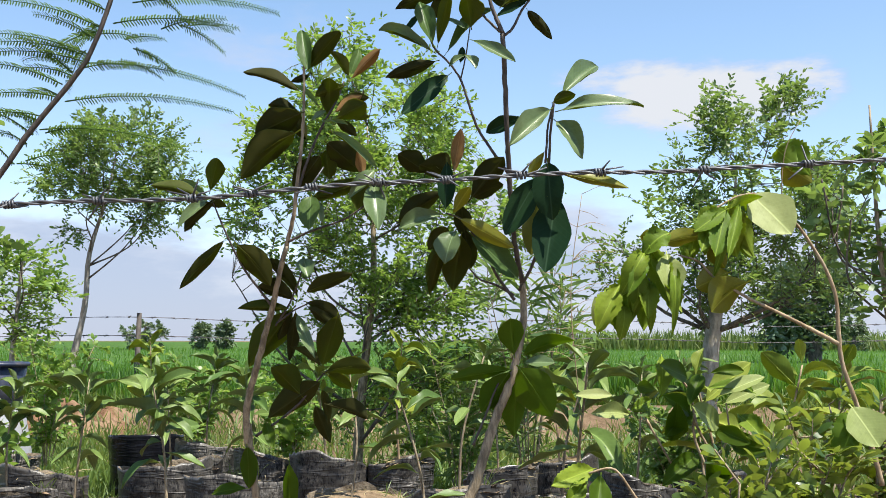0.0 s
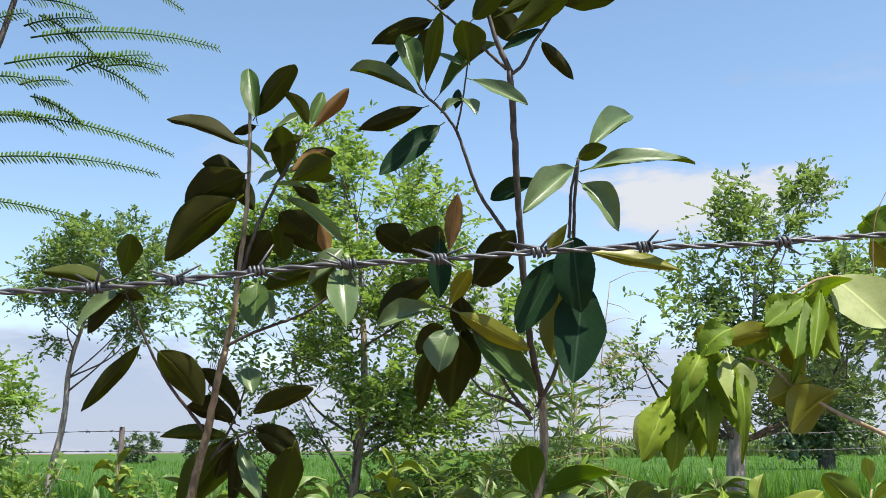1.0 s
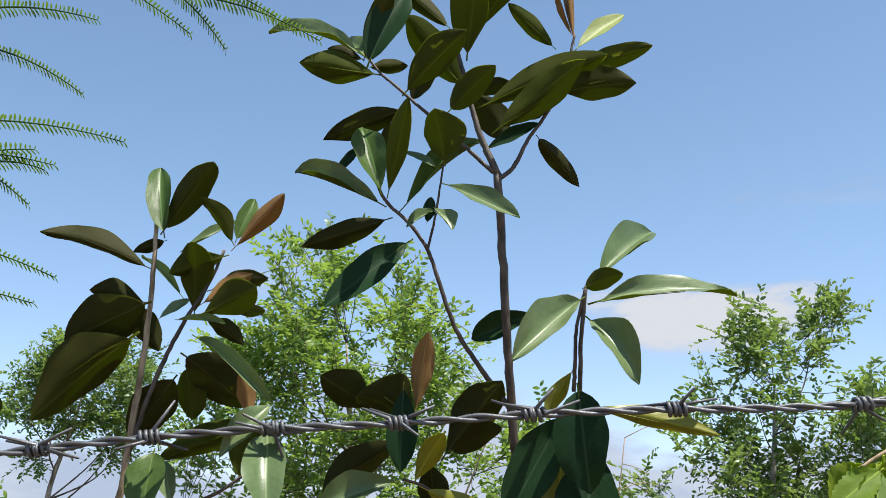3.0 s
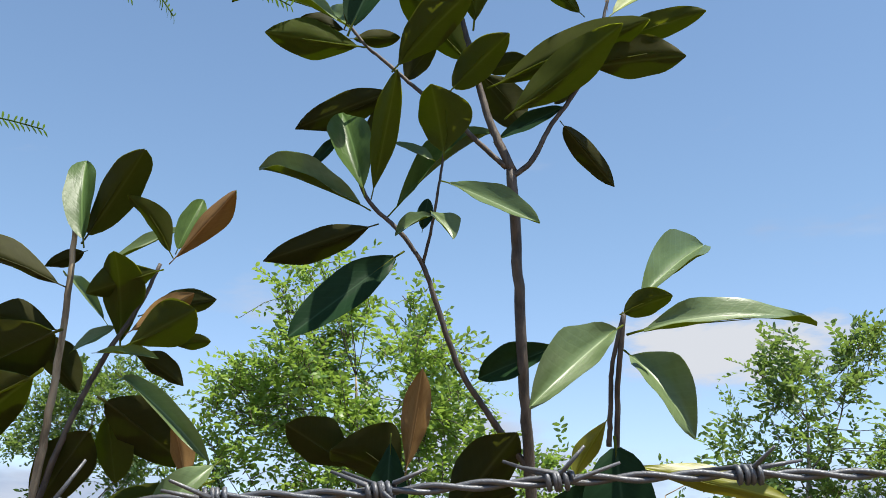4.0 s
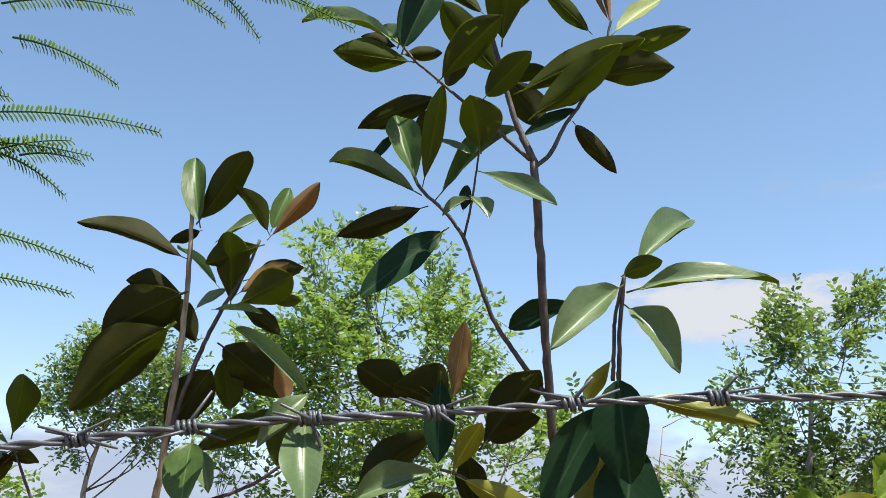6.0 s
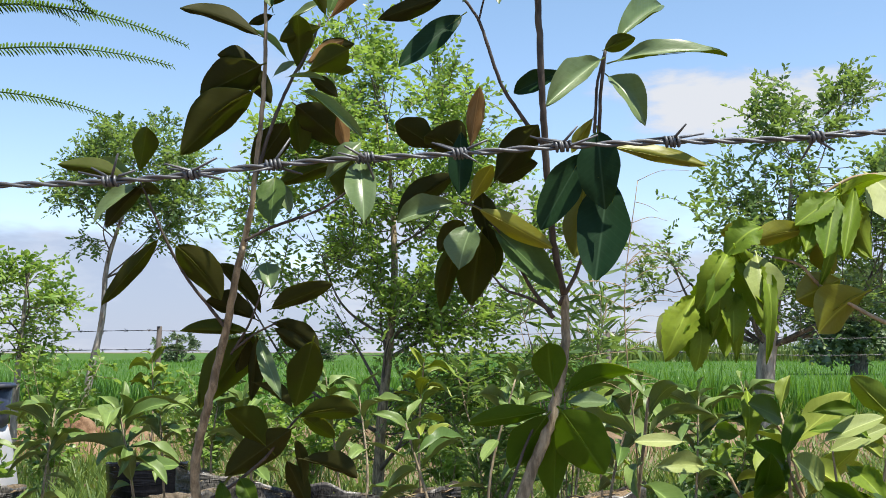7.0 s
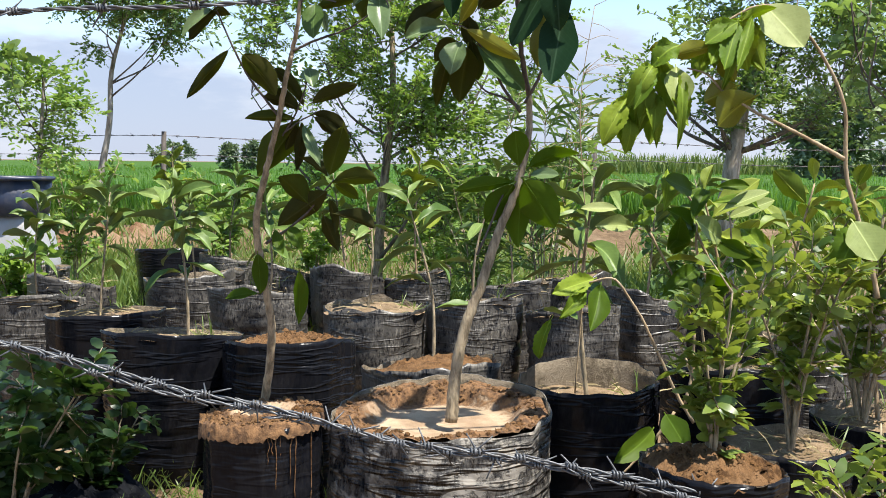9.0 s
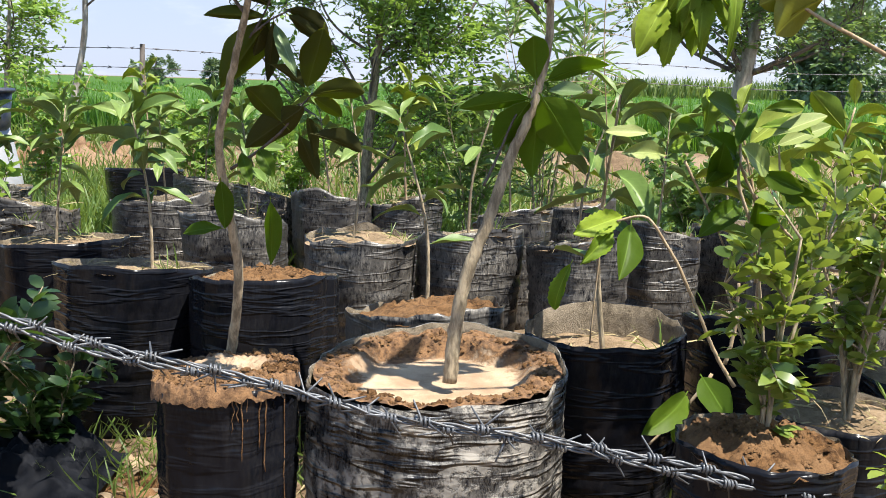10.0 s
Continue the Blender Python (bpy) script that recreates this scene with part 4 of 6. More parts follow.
# ---- citrus shrubs ----
def shrub(name, at, stems, height, spread, leaves, size, slim, mat, label, seed, category="shrub", bark_mat=None, tips=10, droop=0.05, up=0.7, low=0.25, start=0.12):
    """Several stems fanning out from one foot, with leaves in rosettes along them."""
    rng = np.random.default_rng(seed)
    ob = thing(name, at, label, category)
    roots, ways, runs, pieces = [], [], [], []
    for s in range(stems):
        az = 6.28 * s / stems + rng.uniform(-0.4, 0.4)
        out = spread * rng.uniform(0.3, 1.0)
        h = height * rng.uniform(0.7, 1.0)
        line = spline([(0, 0, -0.03), (0.35 * out * math.cos(az), 0.35 * out * math.sin(az), h * 0.5), (out * math.cos(az), out * math.sin(az), h)], 12)
        pieces.append(tube_data(line, np.linspace(0.0055, 0.002, 12), 6, 0.05, s))
        for _ in range(tips):
            k = int(12 * (low + (1 - low) * rng.random() ** 0.8))
            w = rng.normal(size=3) + (0, 0, up)
            w /= np.linalg.norm(w)
            roots.append(line[min(k, 11)]), ways.append(w), runs.append(0.16 * height * rng.uniform(0.5, 1.3))
            pieces.append(tube_data([roots[-1], roots[-1] + w * runs[-1]], [0.0025, 0.0012], 4))
    part("branching", mesh_from("branching", *joined(pieces), [bark_mat or M_STEM]), ob)
    part("foliage", cloud_mesh("foliage", twigs_with_leaves(rng, roots, ways, runs, leaves, size, slim, droop, 0.8, start), mat), ob)
    return ob


shrub("citrus_shrub", (0.66, 1.74, 0.42), 5, 0.40, 0.12, 9, 0.046, 0.40, M_CITRUS, "glossy green citrus shrub growing from a grow bag", 21, tips=11, up=1.3, start=0.45)
shrub("citrus_shrub", (0.90, 1.98, 0.42), 7, 0.48, 0.17, 9, 0.046, 0.40, M_CITRUS, "bushy glossy citrus shrub in a grow bag", 22, tips=11, up=1.3, start=0.45)
shrub("citrus_shrub", (1.16, 2.22, 0.40), 7, 0.54, 0.20, 9, 0.046, 0.40, M_CITRUS, "bushy glossy citrus shrub in a grow bag", 23, tips=11, up=1.3, start=0.45)
shrub("citrus_shrub", (0.92, 1.50, 0.0), 5, 0.60, 0.15, 9, 0.046, 0.40, M_CITRUS, "low glossy citrus shrub beside the wire", 24, tips=11, up=1.3, start=0.45)
shrub("ground_shrub", (-1.02, 2.34, 0.0), 12, 0.52, 0.30, 11, 0.060, 0.5, M_SHADY, "small leafy shrub beside the bags, shade painted into its leaves", 25, tips=10)
shrub("ground_shrub", (-0.90, 2.72, 0.0), 8, 0.30, 0.20, 9, 0.055, 0.5, M_SHADY, "low weedy shrub at the foot of the bags, shade painted into its leaves", 35, tips=9)
shrub("oleander", (0.72, 5.60, 0.0), 9, 1.48, 0.36, 10, 0.15, 0.12, M_CROWN_DARK, "tall narrow-leaved oleander bush behind the saplings", 26, tips=9, up=1.0, low=0.35)
shrub("oleander", (0.36, 5.95, 0.0), 7, 1.05, 0.36, 10, 0.14, 0.13, M_CROWN_DARK, "narrow-leaved green bush behind the saplings", 27, tips=9, up=1.0, low=0.3)
shrub("bush", (-2.02, 5.02, 0.0), 7, 0.62, 0.22, 10, 0.075, 0.42, M_CROWN, "bushy green plant before the sack", 33, tips=12)
shrub("bush", (-2.75, 8.0, 0.0), 8, 1.1, 0.35, 11, 0.06, 0.5, M_CROWN, "leafy green bush at the nursery's edge", 28, tips=16)
shrub("bush", (-1.75, 8.6, 0.0), 8, 0.85, 0.5, 11, 0.06, 0.5, M_CROWN, "low green bush before the paddy", 29, tips=16)
shrub("bush", (-0.9, 8.2, 0.0), 8, 0.75, 0.5, 11, 0.06, 0.5, M_CROWN, "low green bush before the paddy", 30, tips=16)
shrub("bush", (1.7, 6.2, 0.0), 8, 0.7, 0.45, 11, 0.07, 0.4, M_CROWN_DARK, "dark green weedy bush behind the bags", 31, tips=16)
shrub("bush", (0.15, 7.4, 0.0), 8, 0.9, 0.5, 11, 0.06, 0.5, M_CROWN, "green bush at the foot of the tree", 32, tips=16)

# ---- magnolias ----
rm = thing("magnolia", (0.14, 2.02, 0.40), "young magnolia with glossy dark green leaves, brown beneath", "tree", "magnolias")
lm = thing("magnolia", (-0.27, 2.10, 0.42), "slimmer young magnolia with dark rust-backed leaves", "tree", "magnolias")
dt = thing("bent_sapling", (0.60, 2.05, 0.40), "bare bent twig with a few large leaves", "sapling")
pp = thing("pale_sapling", (0.86, 2.30, 0.42), "sapling with large pale-backed leaves in a bag", "sapling")
tp = thing("broadleaf_sapling", (1.06, 2.15, 0.40), "leaning sapling with large drooping yellow-green leaves", "sapling")
stem(rm, [(0.132, 2.020, 0.458), (0.139, 2.022, 0.547), (0.157, 2.023, 0.658), (0.200, 2.025, 0.784), (0.241, 2.027, 0.910), (0.273, 2.025, 0.990), (0.295, 2.023, 1.087), (0.300, 2.021, 1.165), (0.298, 2.020, 1.201)], 0.0150, 0.0070)
stem(rm, [(0.298, 2.020, 1.201), (0.280, 1.998, 1.278), (0.267, 1.966, 1.387), (0.262, 1.952, 1.437), (0.254, 1.924, 1.545), (0.246, 1.895, 1.680), (0.242, 1.885, 1.732)], 0.0061, 0.0053)
stem(rm, [(0.243, 1.885, 1.730), (0.222, 1.885, 1.781), (0.208, 1.885, 1.830), (0.197, 1.885, 1.881), (0.189, 1.885, 1.926), (0.200, 1.885, 1.967)], 0.0049, 0.0020)
stem(rm, [(0.241, 1.886, 1.723), (0.258, 1.885, 1.736), (0.283, 1.885, 1.781), (0.306, 1.885, 1.815), (0.330, 1.885, 1.859), (0.343, 1.885, 1.894), (0.344, 1.885, 1.911), (0.350, 1.885, 1.936)], 0.0031, 0.0015)
stem(rm, [(0.237, 1.885, 1.734), (0.210, 1.885, 1.760), (0.190, 1.885, 1.781), (0.156, 1.885, 1.811), (0.115, 1.885, 1.849), (0.085, 1.885, 1.877), (0.067, 1.885, 1.902)], 0.0030, 0.0015)
stem(rm, [(0.263, 1.953, 1.435), (0.222, 1.939, 1.487), (0.189, 1.926, 1.537), (0.167, 1.911, 1.595), (0.151, 1.903, 1.637), (0.127, 1.897, 1.669), (0.098, 1.892, 1.696), (0.084, 1.886, 1.723)], 0.0036, 0.0020)
stem(rm, [(0.153, 1.903, 1.635), (0.162, 1.895, 1.676), (0.168, 1.888, 1.715), (0.173, 1.885, 1.752)], 0.0018, 0.0012)
stem(rm, [(0.289, 2.020, 1.184), (0.316, 2.010, 1.235), (0.330, 1.998, 1.278), (0.344, 1.971, 1.370), (0.349, 1.946, 1.462), (0.350, 1.930, 1.521), (0.356, 1.913, 1.589)], 0.0038, 0.0026)
stem(rm, [(0.341, 1.946, 1.460), (0.343, 1.934, 1.508), (0.344, 1.927, 1.535), (0.351, 1.918, 1.570), (0.356, 1.913, 1.590)], 0.0028, 0.0020)
stem(rm, [(0.280, 2.021, 1.163), (0.242, 2.016, 1.214), (0.206, 1.998, 1.278), (0.182, 1.988, 1.312), (0.150, 1.979, 1.344), (0.124, 1.976, 1.352)], 0.0038, 0.0019)
stem(rm, [(0.278, 2.021, 1.174), (0.237, 2.020, 1.197), (0.200, 2.017, 1.210), (0.177, 2.010, 1.234)], 0.0034, 0.0017)
stem(rm, [(0.187, 2.026, 0.842), (0.216, 2.027, 0.910), (0.237, 2.025, 0.965), (0.254, 2.025, 0.999)], 0.0030, 0.0020)
leaf(rm, (0.176, 1.909, 1.960), (0.065, 1.888, 2.055), 0.026, 155)
leaf(rm, (0.076, 1.845, 1.873), (0.120, 1.849, 1.984), 0.047, -11, "d")
leaf(rm, (0.069, 1.869, 1.892), (0.103, 1.826, 1.969), 0.031, -171, "r")
leaf(rm, (0.057, 1.885, 1.904), (-0.070, 1.935, 1.982), 0.029, 39, "s")
leaf(rm, (0.071, 1.901, 1.901), (0.029, 1.966, 1.972), 0.025, 14, "s")
leaf(rm, (0.079, 1.885, 1.872), (-0.019, 1.887, 1.888), 0.040, 150)
leaf(rm, (0.061, 1.909, 1.906), (0.015, 1.909, 1.921), 0.019, 148, "r")
leaf(rm, (0.074, 1.901, 1.890), (0.123, 1.908, 1.896), 0.019, -155)
leaf(rm, (0.125, 1.861, 1.838), (0.198, 1.826, 1.908), 0.044, -151)
leaf(rm, (0.195, 1.917, 1.877), (0.123, 1.876, 1.956), 0.046, 153)
leaf(rm, (0.164, 1.933, 1.908), (0.129, 1.954, 1.870), 0.030, 156, "r")
leaf(rm, (0.204, 1.885, 1.906), (0.216, 1.828, 2.000), 0.051, -168)
leaf(rm, (0.225, 1.909, 1.961), (0.283, 1.845, 2.041), 0.034, -169)
leaf(rm, (0.219, 1.901, 2.032), (0.238, 1.974, 2.125), 0.009, -3, "s")
leaf(rm, (0.319, 1.893, 1.923), (0.259, 1.874, 1.975), 0.022, 153)
leaf(rm, (0.348, 1.885, 1.931), (0.332, 1.854, 2.033), 0.013, 166, "b")
leaf(rm, (0.347, 1.893, 1.940), (0.322, 1.863, 1.991), 0.008, 177, "b")
leaf(rm, (0.355, 1.885, 1.918), (0.427, 1.924, 1.992), 0.025, -25, "p")
leaf(rm, (0.358, 1.885, 1.886), (0.451, 1.870, 1.913), 0.029, -146)
leaf(rm, (0.329, 1.869, 1.843), (0.423, 1.873, 1.861), 0.044, -145)
leaf(rm, (0.233, 1.893, 1.836), (0.383, 1.856, 1.892), 0.042, -154)
leaf(rm, (0.245, 1.869, 1.791), (0.349, 1.821, 1.866), 0.043, -157)
leaf(rm, (0.330, 1.909, 1.865), (0.294, 1.932, 1.831), 0.024, 162, "r")
leaf(rm, (0.231, 1.901, 1.774), (0.298, 1.894, 1.809), 0.018, -17, "d")
leaf(rm, (0.213, 1.933, 1.866), (0.262, 1.963, 1.815), 0.047, -163, "r")
leaf(rm, (0.182, 1.869, 1.816), (0.238, 1.846, 1.867), 0.036, -161)
leaf(rm, (0.220, 1.925, 1.867), (0.266, 1.915, 1.877), 0.023, -147, "r")
leaf(rm, (0.125, 1.900, 1.695), (0.227, 1.942, 1.815), 0.024, -22)
leaf(rm, (0.172, 1.845, 1.733), (0.160, 1.816, 1.792), 0.051, 167)
leaf(rm, (0.103, 1.866, 1.702), (0.127, 1.805, 1.802), 0.028, -178)
leaf(rm, (0.091, 1.881, 1.708), (0.065, 1.904, 1.811), 0.041, 10)
leaf(rm, (0.088, 1.892, 1.694), (-0.025, 1.931, 1.756), 0.026, 30, "s")
leaf(rm, (0.115, 1.909, 1.831), (0.013, 1.949, 1.808), 0.038, 144, "r")
leaf(rm, (0.063, 1.909, 1.777), (0.031, 1.909, 1.738), 0.014, 10, "d")
leaf(rm, (0.118, 1.925, 1.826), (0.087, 1.957, 1.783), 0.033, 156, "r")
leaf(rm, (0.161, 1.885, 1.742), (0.121, 1.907, 1.770), 0.014, 24, "s")
leaf(rm, (0.179, 1.873, 1.711), (0.265, 1.837, 1.657), 0.027, -26, "s")
leaf(rm, (0.152, 1.897, 1.670), (0.157, 1.901, 1.705), 0.015, 5, "d")
leaf(rm, (0.162, 1.878, 1.681), (0.183, 1.854, 1.648), 0.026, -30, "s")
leaf(rm, (0.161, 1.894, 1.684), (0.126, 1.860, 1.653), 0.013, 21, "s")
leaf(rm, (0.097, 1.896, 1.671), (-0.008, 1.922, 1.644), 0.033, 155, "r")
leaf(rm, (0.124, 1.902, 1.641), (0.027, 1.862, 1.548), 0.041, 6, "d")
leaf(rm, (0.298, 1.885, 1.781), (0.353, 1.929, 1.734), 0.023, -163, "r")
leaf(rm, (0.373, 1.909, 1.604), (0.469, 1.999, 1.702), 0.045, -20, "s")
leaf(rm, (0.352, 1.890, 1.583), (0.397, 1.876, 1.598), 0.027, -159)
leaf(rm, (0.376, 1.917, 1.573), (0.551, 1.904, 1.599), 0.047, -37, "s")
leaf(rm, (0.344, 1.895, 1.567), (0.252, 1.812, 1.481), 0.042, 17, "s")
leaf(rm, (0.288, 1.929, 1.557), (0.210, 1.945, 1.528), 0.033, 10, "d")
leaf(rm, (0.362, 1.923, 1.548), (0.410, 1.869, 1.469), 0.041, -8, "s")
leaf(rm, (0.339, 1.948, 1.485), (0.307, 1.973, 1.434), 0.022, 170, "y")
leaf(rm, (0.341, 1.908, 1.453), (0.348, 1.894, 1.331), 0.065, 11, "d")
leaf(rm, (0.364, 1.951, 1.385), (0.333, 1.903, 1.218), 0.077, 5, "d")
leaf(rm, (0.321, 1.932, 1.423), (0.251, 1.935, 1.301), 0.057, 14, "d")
leaf(rm, (0.333, 2.005, 1.393), (0.319, 2.031, 1.266), 0.052, -172, "y")
leaf(rm, (0.372, 1.974, 1.444), (0.527, 1.960, 1.412), 0.026, -156, "y")
leaf(rm, (0.180, 1.975, 1.386), (0.248, 1.928, 1.472), 0.053, -163, "r")
leaf(rm, (0.188, 1.989, 1.390), (0.250, 1.986, 1.421), 0.048, -147, "r")
leaf(rm, (0.140, 1.936, 1.437), (0.154, 1.916, 1.530), 0.027, -177, "b")
leaf(rm, (0.081, 1.967, 1.442), (0.019, 1.941, 1.478), 0.048, 146, "r")
leaf(rm, (0.133, 1.964, 1.422), (0.066, 1.933, 1.459), 0.064, 145, "r")
leaf(rm, (0.124, 1.923, 1.457), (0.121, 1.913, 1.355), 0.036, 3, "d")
leaf(rm, (0.116, 1.979, 1.398), (0.020, 2.015, 1.338), 0.045, 158, "r")
leaf(rm, (0.112, 1.962, 1.347), (0.023, 1.925, 1.317), 0.039, 28, "s")
leaf(rm, (0.140, 1.961, 1.350), (0.175, 1.934, 1.408), 0.028, -167, "y")
leaf(rm, (0.159, 1.994, 1.373), (0.169, 2.029, 1.305), 0.039, -170, "r")
leaf(rm, (0.157, 1.965, 1.337), (0.273, 1.964, 1.275), 0.034, -164, "y")
leaf(rm, (0.182, 1.989, 1.307), (0.285, 1.988, 1.209), 0.050, -15)
leaf(rm, (0.144, 1.964, 1.311), (0.118, 1.930, 1.246), 0.055, 21, "s")
leaf(rm, (0.158, 1.991, 1.302), (0.143, 2.064, 1.197), 0.062, 174)
leaf(rm, (0.168, 2.011, 1.314), (0.186, 2.077, 1.238), 0.040, -169, "r")
leaf(rm, (0.128, 2.001, 1.322), (0.087, 2.034, 1.279), 0.037, 151, "r")
leaf(rm, (0.115, 2.005, 1.279), (0.091, 2.069, 1.178), 0.027, 167)
leaf(rm, (0.107, 2.018, 1.289), (0.086, 2.065, 1.211), 0.025, -177)
leaf(rm, (0.277, 2.008, 1.043), (0.262, 1.972, 1.125), 0.055, -174, "l")
leaf(rm, (0.302, 2.024, 1.043), (0.407, 2.020, 1.084), 0.044, -146, "l")
leaf(rm, (0.288, 1.992, 1.010), (0.364, 2.044, 0.906), 0.081, -170, "l")
leaf(rm, (0.265, 2.009, 1.002), (0.208, 2.058, 0.914), 0.054, 161, "l")
leaf(rm, (0.266, 2.024, 1.009), (0.137, 2.036, 0.988), 0.034, 149, "l")
leaf(rm, (0.284, 2.017, 0.984), (0.282, 2.084, 0.863), 0.052, 175, "l")
leaf(rm, (0.262, 2.041, 0.979), (0.238, 2.064, 0.911), 0.041, 162, "l")
leaf(rm, (0.303, 2.024, 1.024), (0.368, 2.011, 1.025), 0.029, -42, "s")
stem(lm, [(-0.316, 2.147, 0.468), (-0.296, 2.114, 0.575), (-0.288, 2.089, 0.656), (-0.298, 2.049, 0.781), (-0.309, 2.006, 0.912), (-0.281, 1.968, 1.027), (-0.249, 1.933, 1.132), (-0.230, 1.901, 1.210), (-0.212, 1.876, 1.270)], 0.0108, 0.0054)
stem(lm, [(-0.213, 1.877, 1.269), (-0.197, 1.860, 1.331), (-0.189, 1.852, 1.402), (-0.181, 1.843, 1.474), (-0.177, 1.840, 1.547), (-0.178, 1.840, 1.645)], 0.0046, 0.0027)
stem(lm, [(-0.195, 1.857, 1.359), (-0.177, 1.850, 1.418), (-0.157, 1.843, 1.474), (-0.133, 1.840, 1.527), (-0.110, 1.840, 1.569), (-0.094, 1.840, 1.611)], 0.0034, 0.0019)
stem(lm, [(-0.209, 1.873, 1.277), (-0.169, 1.866, 1.296), (-0.137, 1.863, 1.307), (-0.090, 1.861, 1.325), (-0.047, 1.858, 1.354)], 0.0028, 0.0017)
stem(lm, [(-0.247, 1.928, 1.144), (-0.276, 1.912, 1.184), (-0.300, 1.898, 1.217), (-0.327, 1.876, 1.270), (-0.351, 1.861, 1.327), (-0.369, 1.856, 1.370)], 0.0030, 0.0015)
stem(lm, [(-0.290, 2.022, 0.863), (-0.234, 2.009, 0.901), (-0.191, 1.997, 0.938), (-0.157, 1.983, 0.981), (-0.132, 1.974, 1.009)], 0.0033, 0.0019)
stem(lm, [(-0.241, 1.942, 1.103), (-0.211, 1.926, 1.149), (-0.193, 1.910, 1.188), (-0.182, 1.898, 1.218)], 0.0021, 0.0014)
stem(lm, [(-0.238, 1.940, 1.109), (-0.200, 1.931, 1.136), (-0.167, 1.925, 1.152)], 0.0021, 0.0015)
leaf(lm, (-0.167, 1.832, 1.633), (-0.188, 1.863, 1.730), 0.030, -9)
leaf(lm, (-0.168, 1.848, 1.642), (-0.098, 1.779, 1.704), 0.036, -159, "r")
leaf(lm, (-0.084, 1.832, 1.620), (-0.118, 1.804, 1.668), 0.022, 153)
leaf(lm, (-0.081, 1.848, 1.629), (-0.064, 1.861, 1.687), 0.022, 7)
leaf(lm, (-0.078, 1.832, 1.615), (-0.018, 1.798, 1.670), 0.022, -167, "b")
leaf(lm, (-0.143, 1.848, 1.615), (-0.086, 1.885, 1.664), 0.011, -28, "s")
leaf(lm, (-0.167, 1.840, 1.622), (-0.205, 1.853, 1.613), 0.016, 146, "r")
leaf(lm, (-0.187, 1.840, 1.590), (-0.296, 1.788, 1.621), 0.025, 147, "r")
leaf(lm, (-0.090, 1.816, 1.596), (-0.152, 1.816, 1.575), 0.031, 147)
leaf(lm, (-0.126, 1.848, 1.538), (-0.120, 1.795, 1.612), 0.038, 180)
leaf(lm, (-0.112, 1.832, 1.544), (-0.056, 1.825, 1.579), 0.022, -154, "b")
leaf(lm, (-0.107, 1.816, 1.528), (-0.044, 1.789, 1.554), 0.040, -157)
leaf(lm, (-0.108, 1.856, 1.566), (-0.042, 1.857, 1.583), 0.026, -142, "r")
leaf(lm, (-0.075, 1.840, 1.535), (-0.041, 1.842, 1.537), 0.015, -154)
leaf(lm, (-0.110, 1.840, 1.526), (-0.067, 1.863, 1.501), 0.023, -147, "r")
leaf(lm, (-0.138, 1.824, 1.521), (-0.084, 1.826, 1.519), 0.011, -30, "s")
leaf(lm, (-0.160, 1.824, 1.523), (-0.132, 1.848, 1.552), 0.012, -16, "s")
leaf(lm, (-0.149, 1.864, 1.563), (-0.219, 1.930, 1.636), 0.013, 22, "s")
leaf(lm, (-0.183, 1.832, 1.541), (-0.279, 1.859, 1.502), 0.058, 142, "r")
leaf(lm, (-0.191, 1.856, 1.550), (-0.250, 1.840, 1.561), 0.031, 150, "r")
leaf(lm, (-0.217, 1.856, 1.548), (-0.177, 1.903, 1.502), 0.033, -162, "r")
leaf(lm, (-0.191, 1.816, 1.496), (-0.306, 1.862, 1.416), 0.063, 150)
leaf(lm, (-0.143, 1.838, 1.452), (-0.199, 1.883, 1.389), 0.046, 154, "r")
leaf(lm, (-0.126, 1.827, 1.477), (-0.060, 1.878, 1.428), 0.052, -160, "r")
leaf(lm, (-0.131, 1.852, 1.467), (-0.125, 1.878, 1.412), 0.037, -167)
leaf(lm, (-0.064, 1.821, 1.461), (-0.053, 1.840, 1.415), 0.021, -175, "b")
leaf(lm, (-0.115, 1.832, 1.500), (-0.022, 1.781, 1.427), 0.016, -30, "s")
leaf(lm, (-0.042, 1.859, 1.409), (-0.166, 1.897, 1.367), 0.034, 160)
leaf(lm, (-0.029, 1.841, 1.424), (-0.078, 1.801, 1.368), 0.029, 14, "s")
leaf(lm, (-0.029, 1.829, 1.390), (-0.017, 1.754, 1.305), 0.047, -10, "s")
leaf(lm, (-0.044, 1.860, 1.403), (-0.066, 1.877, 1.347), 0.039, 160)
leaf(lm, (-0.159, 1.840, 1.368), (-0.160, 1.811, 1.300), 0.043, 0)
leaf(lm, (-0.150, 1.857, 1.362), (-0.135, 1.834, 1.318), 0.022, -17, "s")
leaf(lm, (-0.369, 1.854, 1.381), (-0.348, 1.818, 1.444), 0.035, -168)
leaf(lm, (-0.386, 1.856, 1.369), (-0.485, 1.836, 1.391), 0.027, 161)
leaf(lm, (-0.377, 1.864, 1.370), (-0.443, 1.884, 1.404), 0.019, 26, "s")
leaf(lm, (-0.374, 1.857, 1.359), (-0.430, 1.827, 1.304), 0.028, 25, "s")
leaf(lm, (-0.364, 1.849, 1.355), (-0.426, 1.884, 1.305), 0.035, 146, "r")
leaf(lm, (-0.374, 1.858, 1.353), (-0.334, 1.856, 1.350), 0.023, -141, "r")
leaf(lm, (-0.344, 1.873, 1.277), (-0.441, 1.918, 1.180), 0.025, 159)
leaf(lm, (-0.311, 1.862, 1.267), (-0.245, 1.889, 1.189), 0.054, -165)
leaf(lm, (-0.251, 1.896, 1.243), (-0.198, 1.961, 1.175), 0.031, -161, "r")
leaf(lm, (-0.177, 1.880, 1.243), (-0.164, 1.844, 1.204), 0.035, -8, "s")
